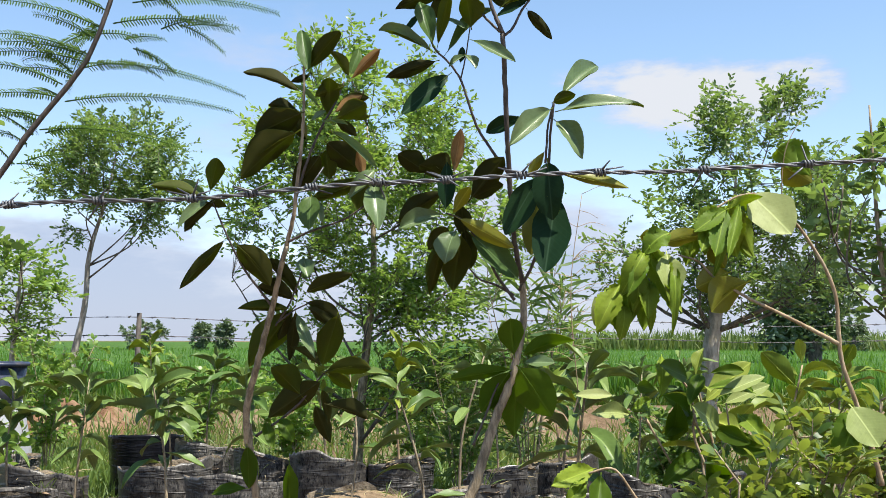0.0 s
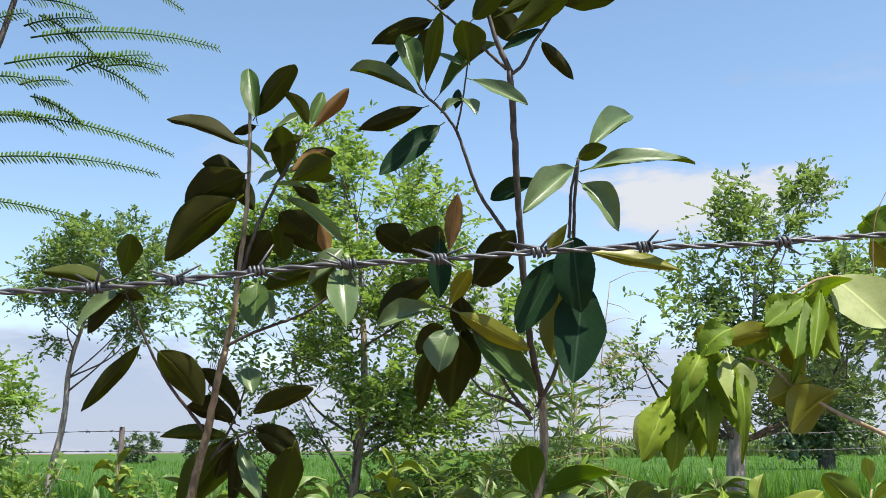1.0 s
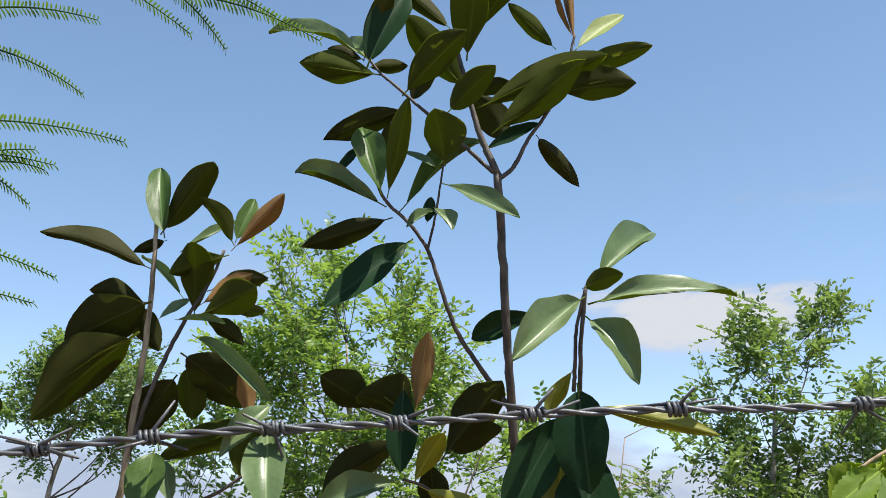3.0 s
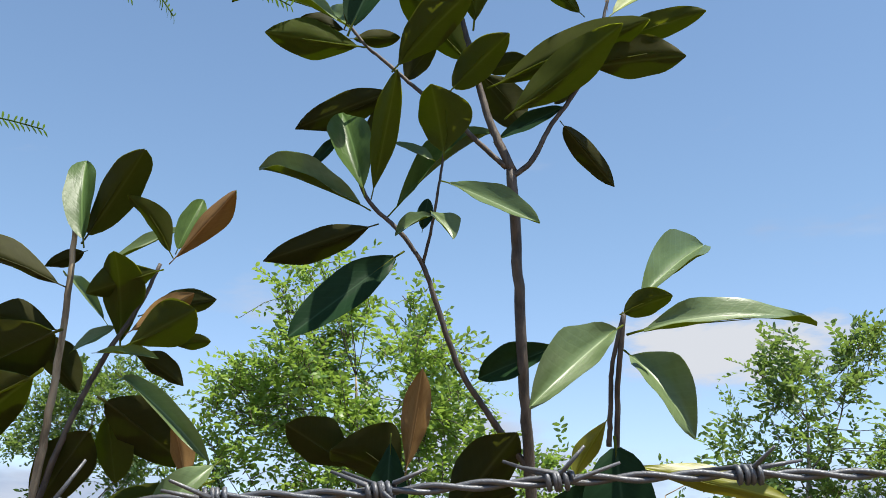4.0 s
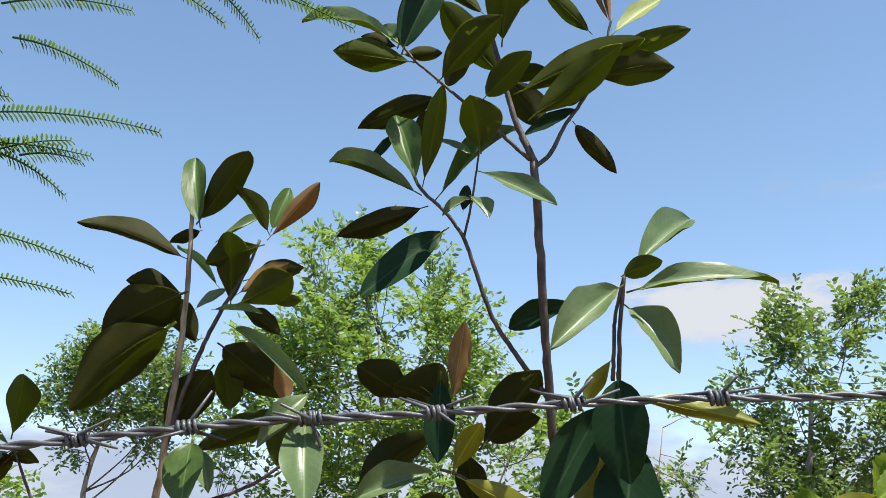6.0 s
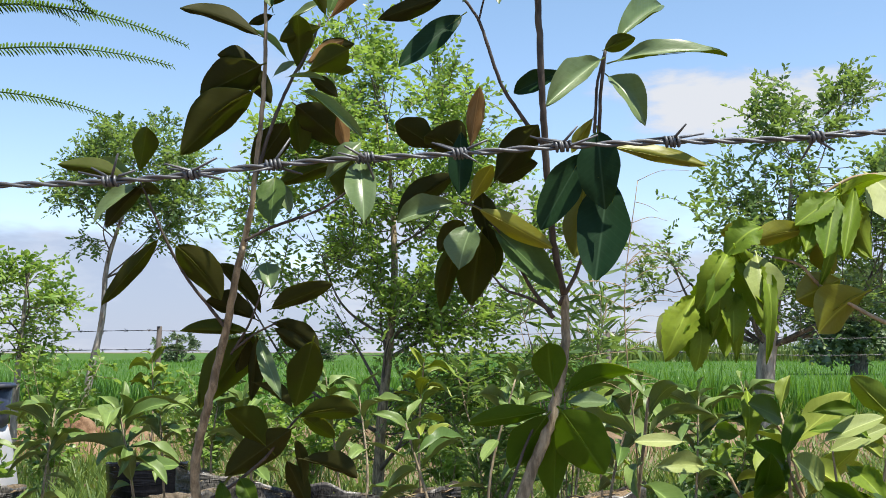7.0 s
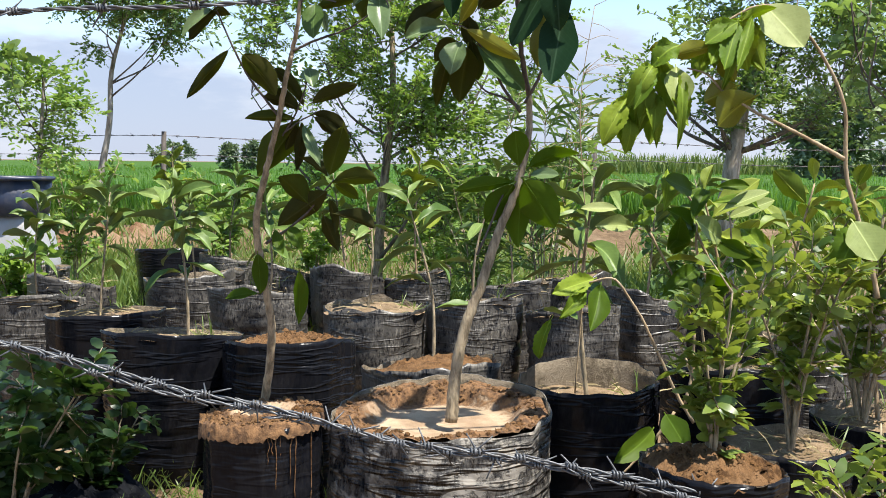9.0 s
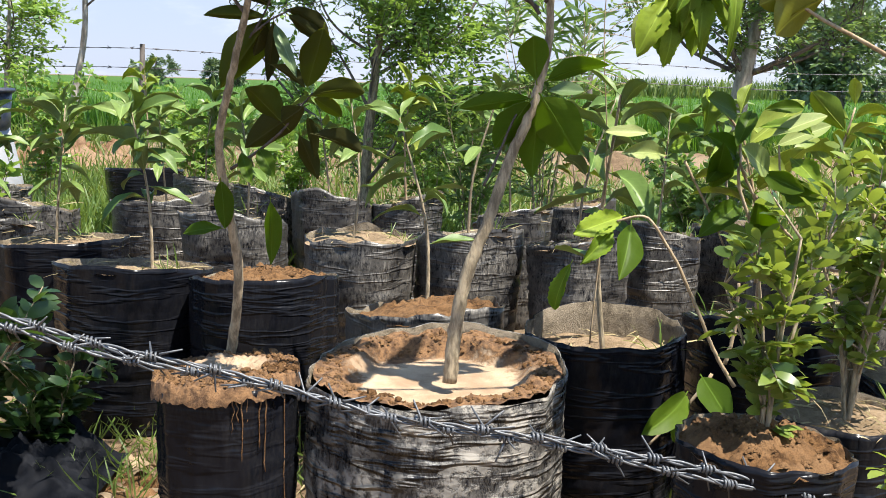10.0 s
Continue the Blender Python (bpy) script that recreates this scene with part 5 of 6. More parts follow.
leaf(lm, (-0.172, 1.916, 1.175), (-0.077, 1.901, 1.212), 0.037, -143, "r")
leaf(lm, (-0.202, 1.930, 1.159), (-0.274, 1.909, 1.189), 0.045, 145, "r")
leaf(lm, (-0.212, 1.922, 1.139), (-0.317, 1.945, 1.145), 0.026, 156)
leaf(lm, (-0.173, 1.925, 1.153), (-0.104, 1.970, 1.117), 0.034, -151, "r")
leaf(lm, (-0.171, 1.928, 1.144), (-0.108, 1.966, 1.096), 0.030, -159, "r")
leaf(lm, (-0.109, 1.920, 1.122), (-0.142, 1.971, 1.020), 0.050, 169)
leaf(lm, (-0.207, 1.939, 1.136), (-0.306, 2.028, 1.018), 0.066, 162)
leaf(lm, (-0.196, 1.917, 1.131), (-0.215, 1.994, 1.031), 0.027, 179, "r")
leaf(lm, (-0.219, 1.941, 1.131), (-0.238, 1.984, 1.076), 0.029, 180, "r")
leaf(lm, (-0.193, 1.919, 1.126), (-0.151, 1.860, 1.044), 0.024, -10, "s")
leaf(lm, (-0.204, 1.958, 1.057), (-0.144, 1.976, 1.023), 0.028, -141, "r")
leaf(lm, (-0.134, 1.967, 1.004), (-0.034, 1.937, 1.019), 0.041, -150)
leaf(lm, (-0.130, 1.985, 0.999), (-0.081, 2.000, 0.967), 0.035, -146)
leaf(lm, (-0.149, 1.966, 0.983), (-0.263, 2.026, 0.904), 0.052, 161, "r")
leaf(lm, (-0.184, 1.994, 0.948), (-0.246, 1.939, 1.019), 0.054, 161)
leaf(lm, (-0.131, 1.999, 0.933), (-0.045, 2.023, 0.905), 0.040, -142, "r")
leaf(lm, (-0.143, 1.997, 0.963), (-0.133, 2.037, 0.890), 0.021, -172, "r")
leaf(lm, (-0.160, 2.017, 0.928), (-0.132, 2.080, 0.845), 0.033, 179, "r")
leaf(lm, (-0.307, 2.014, 0.839), (-0.306, 2.048, 0.747), 0.037, -173, "l")
leaf(lm, (-0.217, 2.034, 0.801), (-0.224, 2.114, 0.675), 0.033, -172, "l")
leaf(lm, (-0.315, 2.060, 0.745), (-0.392, 2.061, 0.737), 0.028, 41, "l")
leaf(lm, (-0.232, 1.993, 0.902), (-0.202, 1.966, 0.861), 0.031, -23, "l")
leaf(lm, (-0.268, 2.012, 0.894), (-0.244, 1.965, 0.844), 0.023, -8, "l")
stem(tp, [(1.117, 2.060, 0.748), (1.092, 2.060, 0.849), (1.059, 2.060, 0.944), (1.033, 2.060, 1.027), (1.027, 2.060, 1.092), (1.022, 2.060, 1.182), (0.975, 2.060, 1.286), (0.914, 2.060, 1.367), (0.860, 2.060, 1.410), (0.809, 2.060, 1.408), (0.743, 2.060, 1.374)], 0.0064, 0.0024)
stem(tp, [(1.026, 2.060, 1.068), (0.918, 2.060, 1.124), (0.802, 2.060, 1.181), (0.740, 2.060, 1.220), (0.705, 2.060, 1.256), (0.660, 2.060, 1.269)], 0.0052, 0.0020)
stem(tp, [(0.905, 2.060, 1.367), (0.905, 2.060, 1.443), (0.918, 2.060, 1.523), (0.952, 2.060, 1.587)], 0.0016, 0.0007)
leaf(tp, (0.774, 2.044, 1.382), (0.813, 2.124, 1.275), 0.072, -179)
leaf(tp, (0.768, 2.052, 1.374), (0.726, 1.987, 1.264), 0.053, 8)
leaf(tp, (0.798, 2.068, 1.383), (0.847, 2.124, 1.284), 0.052, -169)
leaf(tp, (0.776, 2.060, 1.382), (0.854, 2.104, 1.421), 0.034, -32)
leaf(tp, (0.778, 2.076, 1.383), (0.721, 2.117, 1.341), 0.054, 158)
leaf(tp, (0.756, 2.084, 1.376), (0.700, 2.004, 1.277), 0.046, 14)
leaf(tp, (0.721, 2.036, 1.314), (0.616, 2.038, 1.296), 0.041, 156, "y")
leaf(tp, (0.638, 2.044, 1.318), (0.571, 2.023, 1.284), 0.060, 37)
leaf(tp, (0.615, 2.068, 1.310), (0.574, 2.068, 1.314), 0.028, 153, "y")
leaf(tp, (0.590, 2.036, 1.280), (0.643, 2.104, 1.182), 0.068, -175)
leaf(tp, (0.636, 2.068, 1.272), (0.634, 2.007, 1.181), 0.060, 5, "p")
leaf(tp, (0.650, 2.076, 1.238), (0.666, 2.119, 1.140), 0.047, -172)
leaf(tp, (0.578, 2.044, 1.272), (0.529, 1.983, 1.206), 0.050, 11)
leaf(tp, (0.543, 2.036, 1.225), (0.546, 2.096, 1.139), 0.057, -177)
leaf(tp, (0.564, 2.068, 1.233), (0.562, 2.015, 1.153), 0.050, -7)
leaf(tp, (0.524, 2.052, 1.200), (0.463, 1.998, 1.109), 0.058, 19)
leaf(tp, (0.516, 2.084, 1.185), (0.466, 2.062, 1.115), 0.048, 20, "p")
leaf(tp, (0.526, 2.060, 1.160), (0.539, 2.100, 1.092), 0.051, -179)
leaf(tp, (0.593, 2.076, 1.213), (0.582, 2.019, 1.135), 0.045, 8)
leaf(tp, (0.612, 2.084, 1.193), (0.589, 2.140, 1.113), 0.042, 168)
leaf(tp, (0.774, 2.060, 1.229), (0.706, 2.082, 1.196), 0.058, 174, "y")
leaf(tp, (0.814, 2.052, 1.207), (0.728, 2.063, 1.146), 0.091, 151, "y")
leaf(tp, (0.735, 2.068, 1.300), (0.779, 2.099, 1.243), 0.040, -166, "y")
leaf(tp, (0.713, 2.092, 1.330), (0.697, 2.130, 1.259), 0.045, -175)
leaf(tp, (0.833, 2.060, 1.410), (0.904, 2.002, 1.316), 0.099, -10, "p")
leaf(tp, (0.914, 2.076, 1.486), (0.988, 2.108, 1.451), 0.068, -161, "y")
leaf(tp, (0.908, 2.084, 1.525), (0.974, 2.095, 1.489), 0.077, -147)
leaf(tp, (1.046, 2.044, 0.924), (1.087, 1.998, 0.842), 0.083, -7, "p")
leaf(tp, (1.075, 2.076, 0.905), (1.010, 2.021, 0.828), 0.072, 31)
leaf(tp, (0.803, 2.085, 1.379), (0.834, 2.142, 1.296), 0.060, -173)
leaf(tp, (0.774, 2.084, 1.371), (0.753, 1.999, 1.260), 0.037, -4)
leaf(tp, (0.799, 2.043, 1.385), (0.748, 1.965, 1.259), 0.026, 11)
leaf(tp, (0.778, 2.046, 1.375), (0.841, 2.020, 1.408), 0.025, -165)
leaf(tp, (0.765, 2.038, 1.371), (0.688, 2.018, 1.321), 0.045, 26)
leaf(tp, (0.726, 2.039, 1.368), (0.726, 2.078, 1.272), 0.033, -169)
leaf(tp, (0.625, 2.041, 1.311), (0.606, 2.054, 1.296), 0.034, 156)
leaf(tp, (0.608, 2.091, 1.287), (0.630, 2.010, 1.188), 0.041, -12)
leaf(tp, (0.643, 2.063, 1.245), (0.641, 1.974, 1.132), 0.028, -3)
leaf(tp, (0.589, 2.063, 1.274), (0.535, 1.983, 1.193), 0.037, 14)
leaf(tp, (0.567, 2.091, 1.234), (0.551, 2.027, 1.152), 0.033, 5)
leaf(tp, (0.559, 2.071, 1.225), (0.559, 2.107, 1.167), 0.038, 175)
leaf(tp, (0.525, 2.059, 1.196), (0.465, 2.008, 1.125), 0.037, 22)
leaf(tp, (0.535, 2.071, 1.151), (0.529, 2.034, 1.090), 0.037, -6)
leaf(tp, (0.603, 2.075, 1.208), (0.585, 2.019, 1.122), 0.032, 17)
leaf(tp, (0.605, 2.064, 1.199), (0.593, 2.095, 1.120), 0.032, 167)
leaf(tp, (0.709, 2.073, 1.325), (0.696, 2.100, 1.267), 0.037, 178)
leaf(tp, (0.893, 2.057, 1.516), (0.931, 2.078, 1.494), 0.057, -158)
leaf(tp, (1.075, 2.087, 0.912), (1.092, 2.135, 0.813), 0.046, -173)
stem(dt, [(0.684, 2.000, 0.466), (0.651, 2.000, 0.517), (0.602, 2.000, 0.617), (0.535, 2.000, 0.742), (0.489, 2.000, 0.795), (0.439, 2.000, 0.784)], .0042, .0024)
stem(dt, [(0.663, 2.000, 0.511), (0.679, 2.000, 0.594), (0.679, 2.000, 0.670)], .0040, .0030)
stem(dt, [(0.639, 2.000, 0.491), (0.585, 2.000, 0.412), (0.525, 2.000, 0.346)], .0035, .0025)
leaf(dt, (0.451, 2.017, 0.791), (0.353, 1.948, 0.767), 0.046, 22)
leaf(dt, (0.460, 1.969, 0.782), (0.429, 1.872, 0.703), 0.049, 0, "l")
leaf(dt, (0.434, 2.004, 0.771), (0.377, 1.933, 0.723), 0.038, 8)
leaf(dt, (0.586, 1.982, 0.453), (0.502, 1.876, 0.411), 0.052, 0, "l")
leaf(dt, (0.616, 1.982, 0.488), (0.640, 1.874, 0.439), 0.052, 0, "l")
leaf(dt, (0.589, 2.018, 0.414), (0.582, 2.018, 0.327), 0.029, 31)
leaf(dt, (0.354, 1.991, 0.702), (0.319, 1.991, 0.613), 0.032, 32)
stem(pp, [(0.794, 2.250, 0.626), (0.777, 2.250, 0.743), (0.743, 2.250, 0.836), (0.731, 2.250, 0.952), (0.681, 2.250, 1.010)], .0045, .0025)
stem(pp, [(0.772, 2.250, 0.755), (0.826, 2.250, 0.847), (0.822, 2.250, 0.922)], .0030, .0020)
stem(pp, [(0.729, 2.250, 0.909), (0.775, 2.250, 0.816), (0.869, 2.250, 0.720), (0.924, 2.250, 0.660)], .0035, .0025)
stem(pp, [(0.623, 2.250, 0.884), (0.696, 2.250, 0.753), (0.737, 2.250, 0.667)], .0030, .0020)
leaf(pp, (0.681, 2.240, 0.831), (0.676, 2.138, 0.918), 0.048, 0, "l")
leaf(pp, (0.792, 2.221, 0.866), (0.702, 2.101, 0.924), 0.055, 25, "p")
leaf(pp, (0.831, 2.283, 0.920), (0.942, 2.283, 0.967), 0.040, -41, "p")
leaf(pp, (0.833, 2.267, 0.828), (0.883, 2.165, 0.819), 0.051, 0, "l")
leaf(pp, (0.893, 2.263, 0.948), (0.802, 2.219, 0.976), 0.038, 31)
leaf(pp, (0.747, 2.262, 0.794), (0.656, 2.168, 0.745), 0.048, 16, "l")
leaf(pp, (0.791, 2.249, 0.715), (0.753, 2.129, 0.804), 0.060, 0, "l")
leaf(pp, (0.641, 2.278, 0.927), (0.579, 2.200, 0.909), 0.033, 0)
leaf(pp, (0.718, 2.222, 0.985), (0.629, 2.111, 1.018), 0.052, 30, "l")
leaf(pp, (0.863, 2.279, 0.891), (0.884, 2.178, 0.853), 0.047, 0)
leaf(pp, (0.731, 2.246, 0.894), (0.656, 2.160, 0.945), 0.045, 29, "l")
leaf(pp, (0.779, 2.228, 0.996), (0.864, 2.228, 1.003), 0.028, -21, "l")
leaf(pp, (0.801, 2.229, 0.943), (0.911, 2.229, 0.989), 0.041, -55, "p")
leaf(pp, (0.789, 2.237, 0.862), (0.856, 2.177, 0.832), 0.041, 0, "l")
leaf(pp, (0.733, 2.263, 0.908), (0.655, 2.162, 0.857), 0.052, 28, "l")
leaf(pp, (0.661, 2.236, 1.034), (0.643, 2.150, 0.960), 0.041, 0)
leaf(pp, (0.759, 2.244, 0.990), (0.715, 2.177, 0.933), 0.036, 23, "l")
leaf(pp, (0.790, 2.256, 0.803), (0.762, 2.139, 0.728), 0.054, 0, "l")
leaf(pp, (0.879, 2.230, 0.662), (0.806, 2.110, 0.634), 0.065, 0, "l")
leaf(pp, (0.603, 2.249, 0.965), (0.628, 2.180, 0.958), 0.030, 0, "l")
leaf(pp, (0.536, 2.227, 0.942), (0.449, 2.227, 0.943), 0.029, 35, "p")
leaf(pp, (0.579, 2.238, 0.896), (0.490, 2.173, 0.908), 0.040, 27, "p")

# ---- trees behind the nursery ----
tree("acacia_tree", (-0.28, 6.3, 0.0), [(0, 0, 0), (0.03, 0, 0.7), (0.10, 0, 1.5), (0.05, 0.05, 2.45)], [0.036, 0.030, 0.020, 0.005],
     [(0.05, 0, 2.45, 0.68, 0.6, 0.66), (0.42, 0, 1.75, 0.72, 0.6, 0.60), (-0.48, 0, 1.85, 0.52, 0.5, 0.62), (0.15, 0, 1.05, 0.7, 0.5, 0.45)],
     158, 15, 13, 0.041, 0.44, M_CROWN, M_STEM, "leafy young tree with bright green small leaves", 51, spread=0.24, limbs_from=0.2)
tree("slim_tree", (-4.24, 13.0, 0.0), [(-0.02, 0, 0), (0.08, 0, 0.8), (0.22, 0, 1.57), (0.24, 0, 2.1), (0.45, 0, 2.9), (0.60, 0, 3.8)], [0.056, 0.046, 0.036, 0.026, 0.015, 0.005],
     [(0.62, 0, 3.40, 0.80, 0.7, 0.58), (0.15, 0, 2.80, 0.52, 0.5, 0.46), (1.12, 0, 2.85, 0.55, 0.5, 0.45), (-0.05, 0, 3.25, 0.45, 0.5, 0.42)],
     130, 8, 12, 0.066, 0.42, M_CROWN_DARK, M_BARK, "slim pale-barked tree with a light open crown", 52, spread=0.32, limbs_from=0.46)
tree("forked_tree", (2.14, 7.0, 0.0), [(0, 0, 0), (0.0, 0, 0.7), (0.06, 0, 1.25), (0.2, 0, 1.9), (0.24, 0, 2.35)], [0.082, 0.068, 0.055, 0.020, 0.005],
     [(0.34, 0, 2.25, 0.58, 0.6, 0.70), (-0.22, 0, 1.80, 0.62, 0.5, 0.45), (0.70, 0, 1.80, 0.52, 0.5, 0.5), (0.05, 0, 1.47, 0.55, 0.5, 0.2)],
     105, 11, 13, 0.045, 0.44, M_CROWN_DARK, M_BARK, "stout pale-barked tree with spreading dark green crown", 53, spread=0.26, limbs_from=0.48, up=0.6)
tree("young_tree", (-3.45, 9.0, 0.0), [(0, 0, 0), (0.03, 0, 0.9), (0.1, 0, 1.9)], [0.035, 0.025, 0.008],
     [(0.05, 0, 1.5, 0.42, 0.4, 0.45)], 26, 9, 11, 0.062, 0.42, M_CROWN, M_BARK, "small airy tree at the nursery's edge", 54, spread=0.26)
tree("roadside_tree", (2.05, 3.9, 0.0), [(0, 0, 0), (-0.02, 0, 0.8), (-0.08, 0, 1.5), (-0.10, 0, 2.05)], [0.022, 0.017, 0.010, 0.004],
     [(-0.08, 0, 1.75, 0.22, 0.2, 0.34), (0.05, 0, 1.38, 0.16, 0.16, 0.16), (-0.25, 0.05, 1.72, 0.10, 0.1, 0.1)], 20, 4, 8, 0.066, 0.46, M_CROWN_DARK, M_STEM, "slender young tree with drooping dark leaves", 55, spread=0.12, up=0.0, droop=0.5)
# far trees, with aerial haze painted into their leaf colour
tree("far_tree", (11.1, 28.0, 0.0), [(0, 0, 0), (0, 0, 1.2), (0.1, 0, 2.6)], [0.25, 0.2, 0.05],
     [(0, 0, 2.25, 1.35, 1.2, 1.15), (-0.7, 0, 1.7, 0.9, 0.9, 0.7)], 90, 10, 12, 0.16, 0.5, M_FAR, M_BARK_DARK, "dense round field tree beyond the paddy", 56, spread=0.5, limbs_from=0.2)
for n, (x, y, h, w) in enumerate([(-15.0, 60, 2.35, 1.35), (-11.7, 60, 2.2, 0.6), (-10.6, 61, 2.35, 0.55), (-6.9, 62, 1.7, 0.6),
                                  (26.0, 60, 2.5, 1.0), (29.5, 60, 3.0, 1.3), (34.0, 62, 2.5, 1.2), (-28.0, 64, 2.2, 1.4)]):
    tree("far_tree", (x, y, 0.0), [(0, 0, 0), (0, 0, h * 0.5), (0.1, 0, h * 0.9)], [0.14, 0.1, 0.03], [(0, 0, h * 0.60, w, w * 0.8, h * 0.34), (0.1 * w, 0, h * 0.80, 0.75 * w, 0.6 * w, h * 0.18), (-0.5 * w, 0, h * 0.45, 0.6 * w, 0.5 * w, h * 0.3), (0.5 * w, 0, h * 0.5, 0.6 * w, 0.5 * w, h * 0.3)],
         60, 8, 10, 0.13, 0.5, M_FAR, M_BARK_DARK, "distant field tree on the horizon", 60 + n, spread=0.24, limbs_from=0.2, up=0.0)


# ---- feathery tree overhanging from the side ----
def feather_leaf(rng, a, b, pairs, size):
    """One pinna: a thin rib with pairs of narrow leaflets."""
    a, b = np.array(a, float), np.array(b, float)
    way = b - a
    L = np.linalg.norm(way)
    way = way / L
    line = a + way * L * np.linspace(0, 1, 10)[:, None] - (0.24 * L * np.linspace(0, 1, 10) ** 2)[:, None] * np.array((0, 0, 1.0)) + (0.24 * L * np.linspace(0, 1, 10))[:, None] * np.array((0, 0, 1.0))
    side = np.cross(way, (0.15, 0.55, 0.85))
    side /= np.linalg.norm(side)
    up = np.cross(side, way)
    s = np.repeat(np.linspace(0.06, 1.0, pairs), 2)
    sign = np.tile([1.0, -1.0], pairs)
    base = np.stack([np.interp(s * 9, np.arange(10), line[:, k]) for k in range(3)], 1)
    axis = way * 0.55 + sign[:, None] * side + rng.normal(0, 0.06, (2 * pairs, 3)) - (0, 0, 0.15)
    size = size * (1 - 0.45 * s**3) * rng.uniform(0.85, 1.1, 2 * pairs)
    return line, (base, axis, np.tile(up, (2 * pairs, 1)) + rng.normal(0, 0.15, (2 * pairs, 3)), size)


def feathery_tree(at, trunk, pinnae, label, seed):
    rng = np.random.default_rng(seed)
    ob = thing("feathery_tree", at, label, "tree")
    line = spline(trunk, 40)
    part("trunk", mesh_from("trunk", *tube_data(line - np.array(at), np.linspace(0.012, 0.003, 40), 9, 0.04), [M_TWIG]), ob)
    for a, b in pinnae:
        pairs = int(np.linalg.norm(np.array(b) - np.array(a)) / 0.0066)
        rib, (base, axis, nrm, size) = feather_leaf(rng, np.array(a) - at, np.array(b) - at, pairs, 0.017)
        frond = part("frond", mesh_from("frond", *tube_data(rib, np.linspace(0.0018, 0.0008, 10), 5), [M_FEATHER]), ob)
        part("leaf_blade", cloud_mesh("leaf_blade", leaf_cloud(base, axis, nrm, size, size * 0.23), M_FEATHER), frond)
    return ob


FEATHER_STEM = [(-1.546, 2.0, 0.0), (-1.25, 1.95, 0.85), (-0.90, 1.9, 1.30), (-0.818, 1.9, 1.418), (-0.759, 1.9, 1.512), (-0.688, 1.9, 1.603), (-0.640, 1.9, 1.675), (-0.614, 1.9, 1.747), (-0.598, 1.9, 1.799), (-0.562, 1.92, 2.02), (-0.52, 1.95, 2.40)]
fr = random.Random(5)
fronds = [((-0.552, 1.90, 1.793), (-0.239, 1.88, 1.767)),
          ((-0.592, 1.90, 1.747), (-0.324, 1.88, 1.734)),
          ((-0.448, 1.90, 1.745), (-0.351, 1.88, 1.681)),
          ((-0.490, 1.90, 1.736), (-0.351, 1.88, 1.755)),
          ((-0.643, 1.90, 1.660), (-0.307, 1.88, 1.586)),
          ((-0.688, 1.90, 1.576), (-0.330, 1.88, 1.553)),
          ((-0.739, 1.90, 1.515), (-0.423, 1.88, 1.470)),
          ((-0.784, 1.90, 1.442), (-0.649, 1.88, 1.409)),
          ((-0.766, 1.90, 1.448), (-0.664, 1.88, 1.457)),
          ((-0.727, 1.90, 1.508), (-0.615, 1.88, 1.512)),
          ((-0.531, 1.90, 1.686), (-0.451, 1.88, 1.635)),
          ((-0.618, 1.90, 1.724), (-0.526, 1.88, 1.707)),
          ((-0.649, 1.90, 1.650), (-0.542, 1.88, 1.648)),
          ((-0.370, 1.90, 2.047), (-0.166, 1.88, 1.924)),
          ((-0.329, 1.90, 2.071), (-0.054, 1.88, 1.952)),
          ((-0.410, 1.90, 2.086), (-0.241, 1.88, 2.003))]
fronds += [((-0.616, 1.90, 1.737), (-0.869, 1.93, 1.805)),
          ((-0.648, 1.90, 1.681), (-0.878, 1.93, 1.730)),
          ((-0.656, 1.90, 1.665), (-0.888, 1.93, 1.684)),
          ((-0.695, 1.90, 1.613), (-0.875, 1.93, 1.665)),
          ((-0.706, 1.90, 1.586), (-0.884, 1.93, 1.591)),
          ((-0.741, 1.90, 1.545), (-0.883, 1.93, 1.549)),
          ((-0.605, 1.90, 1.774), (-0.773, 1.93, 1.825)),
          ((-0.627, 1.90, 1.712), (-0.771, 1.93, 1.775)),
          ((-0.672, 1.90, 1.631), (-0.791, 1.93, 1.656))]
fronds += [((-0.483, 1.92, 1.975), (-0.290, 1.88, 1.942)),
           ((-0.209, 1.92, 2.016), (-0.118, 1.88, 1.902)),
           ((-0.193, 1.92, 2.007), (0.006, 1.88, 1.917)),
           ((-0.461, 1.92, 1.923), (-0.299, 1.88, 1.834)),
           ((-0.431, 1.92, 1.751), (-0.335, 1.88, 1.727)),
           ((-0.576, 1.92, 1.869), (-0.449, 1.88, 1.828)),
           ((-0.548, 1.92, 1.841), (-0.426, 1.88, 1.742)),
           ((-0.553, 1.92, 1.698), (-0.454, 1.88, 1.637)),
           ((-0.572, 1.92, 1.718), (-0.478, 1.88, 1.708)),
           ((-0.572, 1.92, 1.822), (-0.438, 1.88, 1.816)),
           ((-0.584, 1.92, 1.670), (-0.482, 1.88, 1.625)),
           ((-0.651, 1.92, 1.866), (-0.545, 1.88, 1.890)),
           ((-0.669, 1.92, 1.809), (-0.552, 1.88, 1.828)),
           ((-0.620, 1.92, 1.884), (-0.460, 1.88, 1.885))]
for k in range(12):
    u = fr.uniform(0, 1)
    root = (-0.80 + 0.19 * u, 1.92, 1.44 + 0.33 * u)
    fronds.append((root, (root[0] - fr.uniform(0.10, 0.24), 1.95 + fr.uniform(-0.05, 0.3), root[2] + fr.uniform(-0.05, 0.10))))
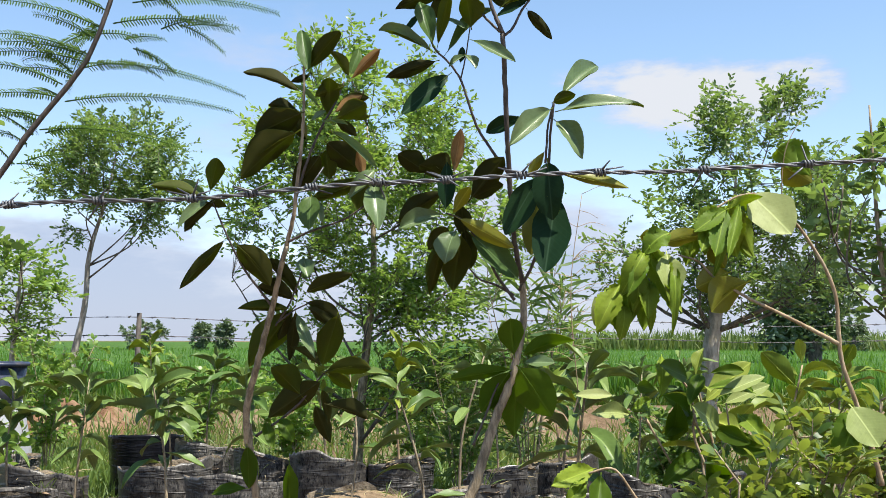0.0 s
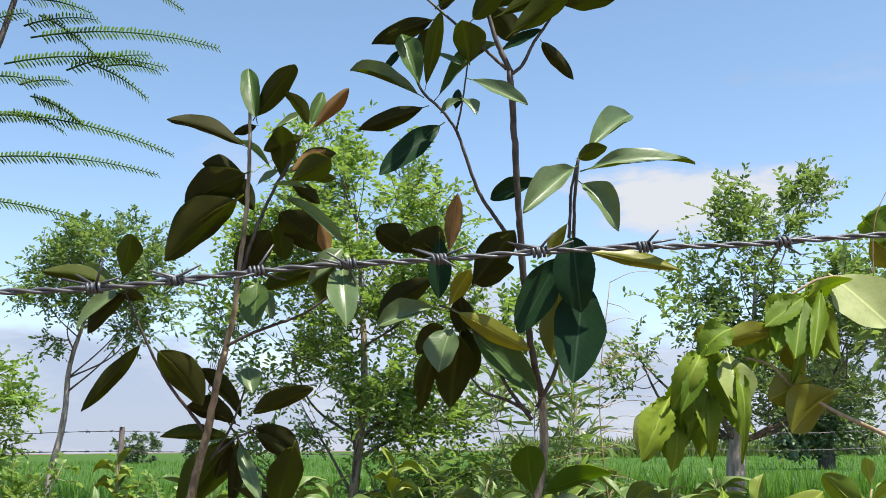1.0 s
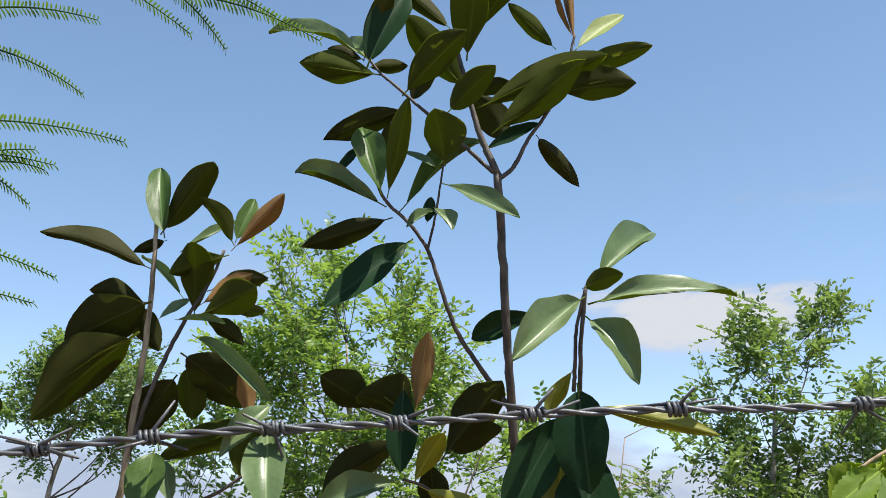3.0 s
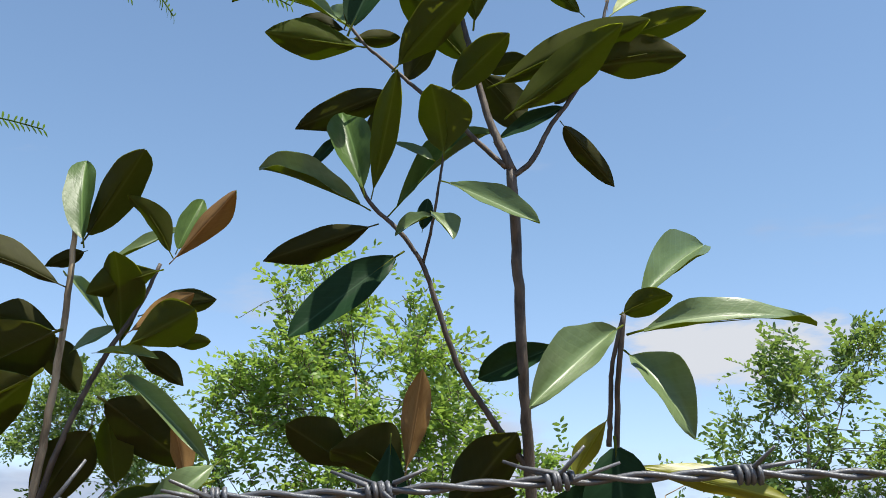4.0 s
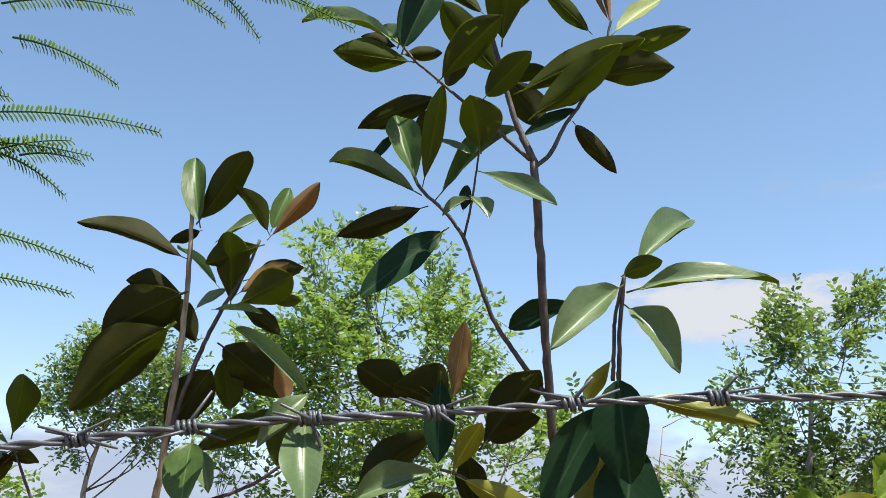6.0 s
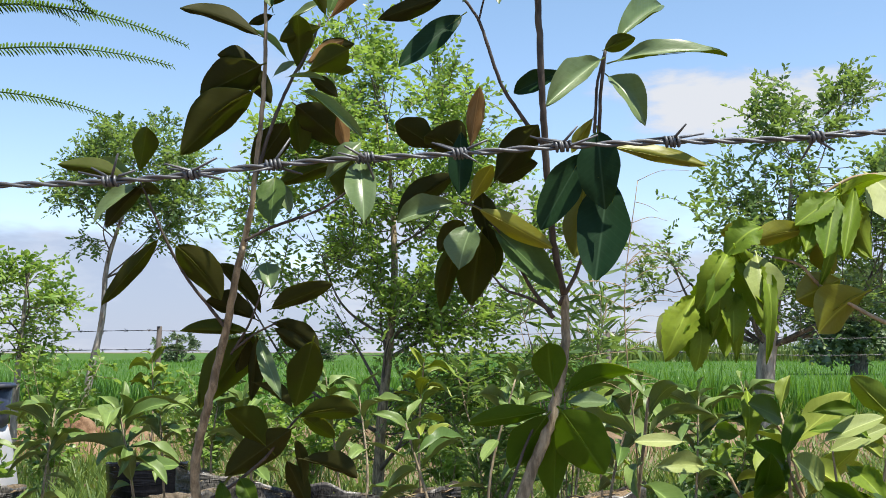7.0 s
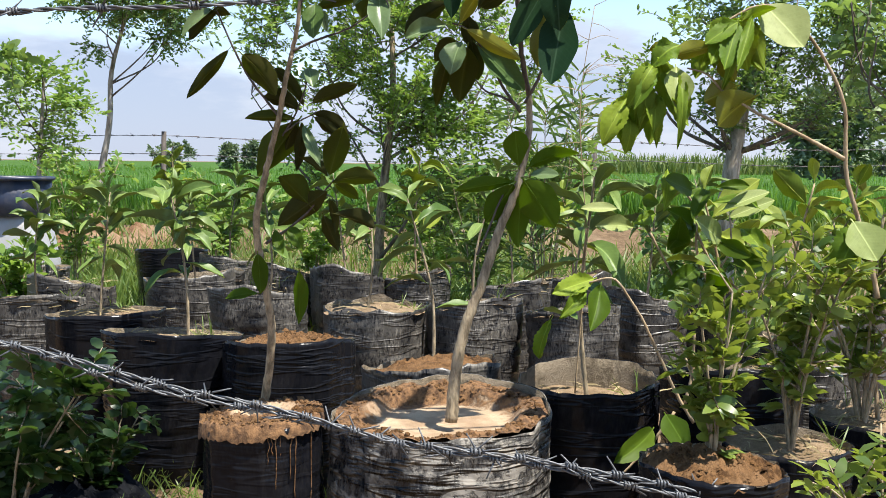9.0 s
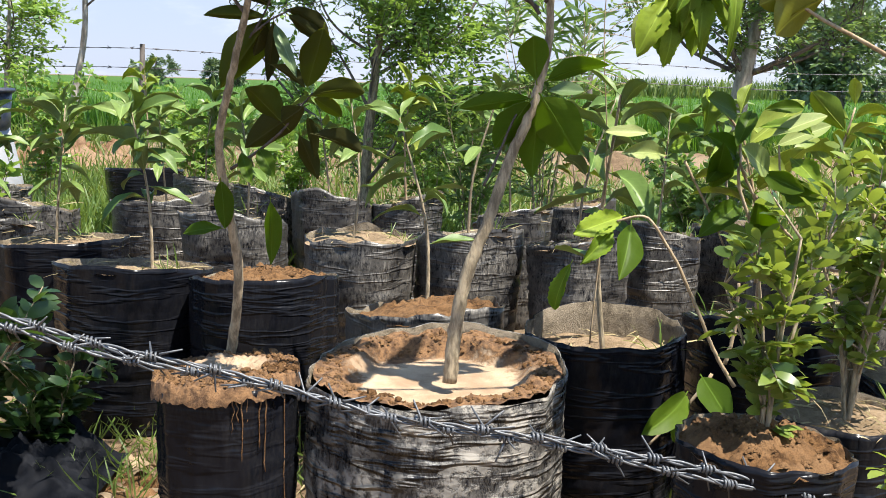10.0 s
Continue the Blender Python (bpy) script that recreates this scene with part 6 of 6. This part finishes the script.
# unseen fronds higher up, added to shade the ground by the left bags
for k in range(240):
    root = (fr.uniform(-0.80, 0.08), fr.uniform(1.80, 2.40), 2.45 + fr.uniform(0.0, 0.28))
    turn = fr.uniform(0, 6.28)
    fronds.append((root, (root[0] + 0.22 * math.cos(turn), root[1] + 0.22 * math.sin(turn), root[2] + fr.uniform(-0.03, 0.05))))
feathery_tree((-1.546, 2.0, 0.0), FEATHER_STEM, fronds, "feathery-leaved young tree with fern-like fronds overhanging", 71)
tree("vine_tree", (-2.35, 4.4, 0.0), [(0, 0, 0), (0.05, 0, 1.0), (0.25, 0, 1.9)], [0.05, 0.04, 0.02], [(0.42, 0, 1.62, 0.14, 0.2, 0.30), (0.2, 0, 2.0, 0.35, 0.3, 0.25)],
     26, 9, 9, 0.055, 0.6, M_CROWN_DARK, M_BARK_DARK, "shaded tree with dense small dark leaves", 72, spread=0.12, droop=0.5, up=-0.2)


# ---- far fence ----
def fence_post(x, y, h, lean):
    v, f = tube_data([(0, 0, -0.1), (lean * 0.5, 0, h * 0.5), (lean, 0, h)], [0.04, 0.036, 0.032], 8, 0.06, 3)
    ob = new("fence_post", mesh_from("fence_post", v, f, [M_POST]))
    ob.location = (x, y, rise(x, y))
    return tagged(ob, "dark weathered wooden fence post at the paddy's edge", "fence post", "far fence posts")


for x, lean in ((-9.6, 0.05), (-3.62, 0.02), (2.3, -0.03), (8.6, 0.04)):
    fence_post(x, 14.0, 1.45, lean)
for z, sag in ((1.38, 0.10), (1.13, 0.07)):
    barbed_wire([(-9.6, 14, z + 0.05), (-6.6, 14, z + 0.05 - sag), (-3.62, 14, z), (-0.6, 14, z - sag), (2.3, 14, z - 0.02), (5.5, 14, z - sag), (8.6, 14, z + 0.05)],
                0.30, 0.1, 9, M_WIRE_OLD, "thin barbed wire on the far fence", thick=0.003, steps=160, spike=0.03)


# ---- tub on a sack ----
def lathe(profile, seg=40):
    verts = [(r * math.cos(2 * math.pi * i / seg), r * math.sin(2 * math.pi * i / seg), z) for r, z in profile for i in range(seg)]
    faces = [(j * seg + i, j * seg + (i + 1) % seg, (j + 1) * seg + (i + 1) % seg, (j + 1) * seg + i) for j in range(len(profile) - 1) for i in range(seg)]
    faces.append(tuple(range(seg))[::-1])
    return verts, faces


def sack(at, rx, ry, h):
    verts, faces, seg, rows = [], [], 30, 12
    for j in range(rows):
        v = j / (rows - 1)
        for i in range(seg):
            a = 6.2832 * i / seg
            c, s = math.cos(a), math.sin(a)
            q = (abs(c) ** 3 + abs(s) ** 3) ** (-1 / 3) * (0.72 + 0.42 * math.sin(math.pi * (0.12 + 0.76 * v))) * (1 + 0.06 * noise.noise((c * 2, s * 2, v * 4)))
            verts.append((rx * c * q, ry * s * q, h * v + 0.015 * noise.noise((c * 3, s * 3, 9 + v))))
    faces = [(j * seg + i, j * seg + (i + 1) % seg, (j + 1) * seg + (i + 1) % seg, (j + 1) * seg + i) for j in range(rows - 1) for i in range(seg)]
    faces += [tuple(range(seg))[::-1], tuple((rows - 1) * seg + i for i in range(seg))]
    ob = new("sack", mesh_from("sack", verts, faces, [M_SACK]))
    ob.location = at
    return tagged(ob, "full white woven plastic sack, dirty, under the tub", "sack")


sack((-2.24, 5.52, 0.0), 0.185, 0.17, 0.74)
tub = thing("tub", (-2.24, 5.5, 0.735), "dark navy plastic tub standing on a white sack", "tub")
part("tub_wall", mesh_from("tub_wall", *lathe([(0.165, 0), (0.18, 0.02), (0.195, 0.2), (0.185, 0.2), (0.17, 0.03), (0.01, 0.03)]), [M_TUB]), tub)
part("rim", mesh_from("rim", *lathe([(0.183, 0.192), (0.209, 0.194), (0.212, 0.206), (0.207, 0.216), (0.185, 0.214), (0.183, 0.192)]), [M_TUB]), tub)

# crumpled plastic sheet lying by the bags
sheet_v, n = [], 64
for i in range(n):
    for j in range(n):
        u, v = i / (n - 1) - 0.5, j / (n - 1) - 0.5
        bulk = max(0.0, 1 - (abs(u) * 2) ** 4) * max(0.0, 1 - (abs(v) * 2) ** 4)
        sheet_v.append((u * 0.62, v * 0.36, 0.012 + bulk * (0.09 + 0.07 * noise.noise((u * 5, v * 5, 1)) + 0.07 * abs(noise.noise((u * 11, v * 11, 4))) - 0.05 * abs(noise.noise((u * 22, v * 22, 6))))))
sheet = new("plastic_sheet", mesh_from("plastic_sheet", sheet_v, [(i * n + j, (i + 1) * n + j, (i + 1) * n + j + 1, i * n + j + 1) for i in range(n - 1) for j in range(n - 1)], [M_SHEET]))
sheet.location = (-1.02, 2.62, 0.0)
tagged(sheet, "crumpled black plastic sheet lying on the ground", "plastic sheet")


# dead leaves lying about
M_DEAD = foliage("dead_leaf", (0.20, 0.14, 0.08), (0.36, 0.27, 0.17), 0.7, (0.4, 0.3, 0.15), 0.15, island=False, vein=True, gloss=0.2)
DEAD = blades("fallen_leaf", [M_DEAD, M_DEAD], 4, 2.2, 0.1, 3.0)
litter = random.Random(8)
for x, y, turn, size in [(-0.76, 2.64, 60, 0.13), (-0.70, 2.80, 200, 0.10), (-0.86, 2.75, 310, 0.11), (-0.62, 2.72, 130, 0.09), (-0.93, 2.84, 20, 0.10), (-0.72, 2.52, 260, 0.08)]:
    fallen = new("fallen_leaf", litter.choice(DEAD))
    fallen.matrix_basis = pose(x, y, rise(x, y) + 0.022, litter.uniform(-12, 12), litter.uniform(-12, 12), turn) @ Matrix.Diagonal((size * 0.42, size, size * 0.7, 1))
    tagged(fallen, "curled tan dead leaf lying on the ground", "leaf", "fallen leaves")


# a tall dry weed with loose hair-thin side stalks
weed_rng = np.random.default_rng(31)
dry_weed = thing("dry_weed", (0.47, 2.42, 0.44), "dead pale weed with hair-thin side stalks", "weed")
main = spline([(0, 0, 0), (0.02, 0, 0.4), (0.0, 0, 0.8), (0.03, 0, 1.02)], 24)
part("stalk", mesh_from("stalk", *tube_data(main, np.linspace(0.0022, 0.0008, 24), 6), [M_TAN]), dry_weed)
for k in range(22):
    start = main[weed_rng.integers(13, 24)]
    run = weed_rng.uniform(0.05, 0.13)
    rise_by = weed_rng.uniform(-0.02, 0.045)
    way = 1 if weed_rng.random() < 0.75 else -1
    hair = spline([start, start + (way * run * 0.5, 0.01, rise_by * 0.8 + 0.008), start + (way * run, weed_rng.uniform(-0.03, 0.03), rise_by)], 8)
    part("side_stalk", mesh_from("side_stalk", *tube_data(hair, np.linspace(0.0008, 0.0004, 8), 4), [M_TAN]), dry_weed)
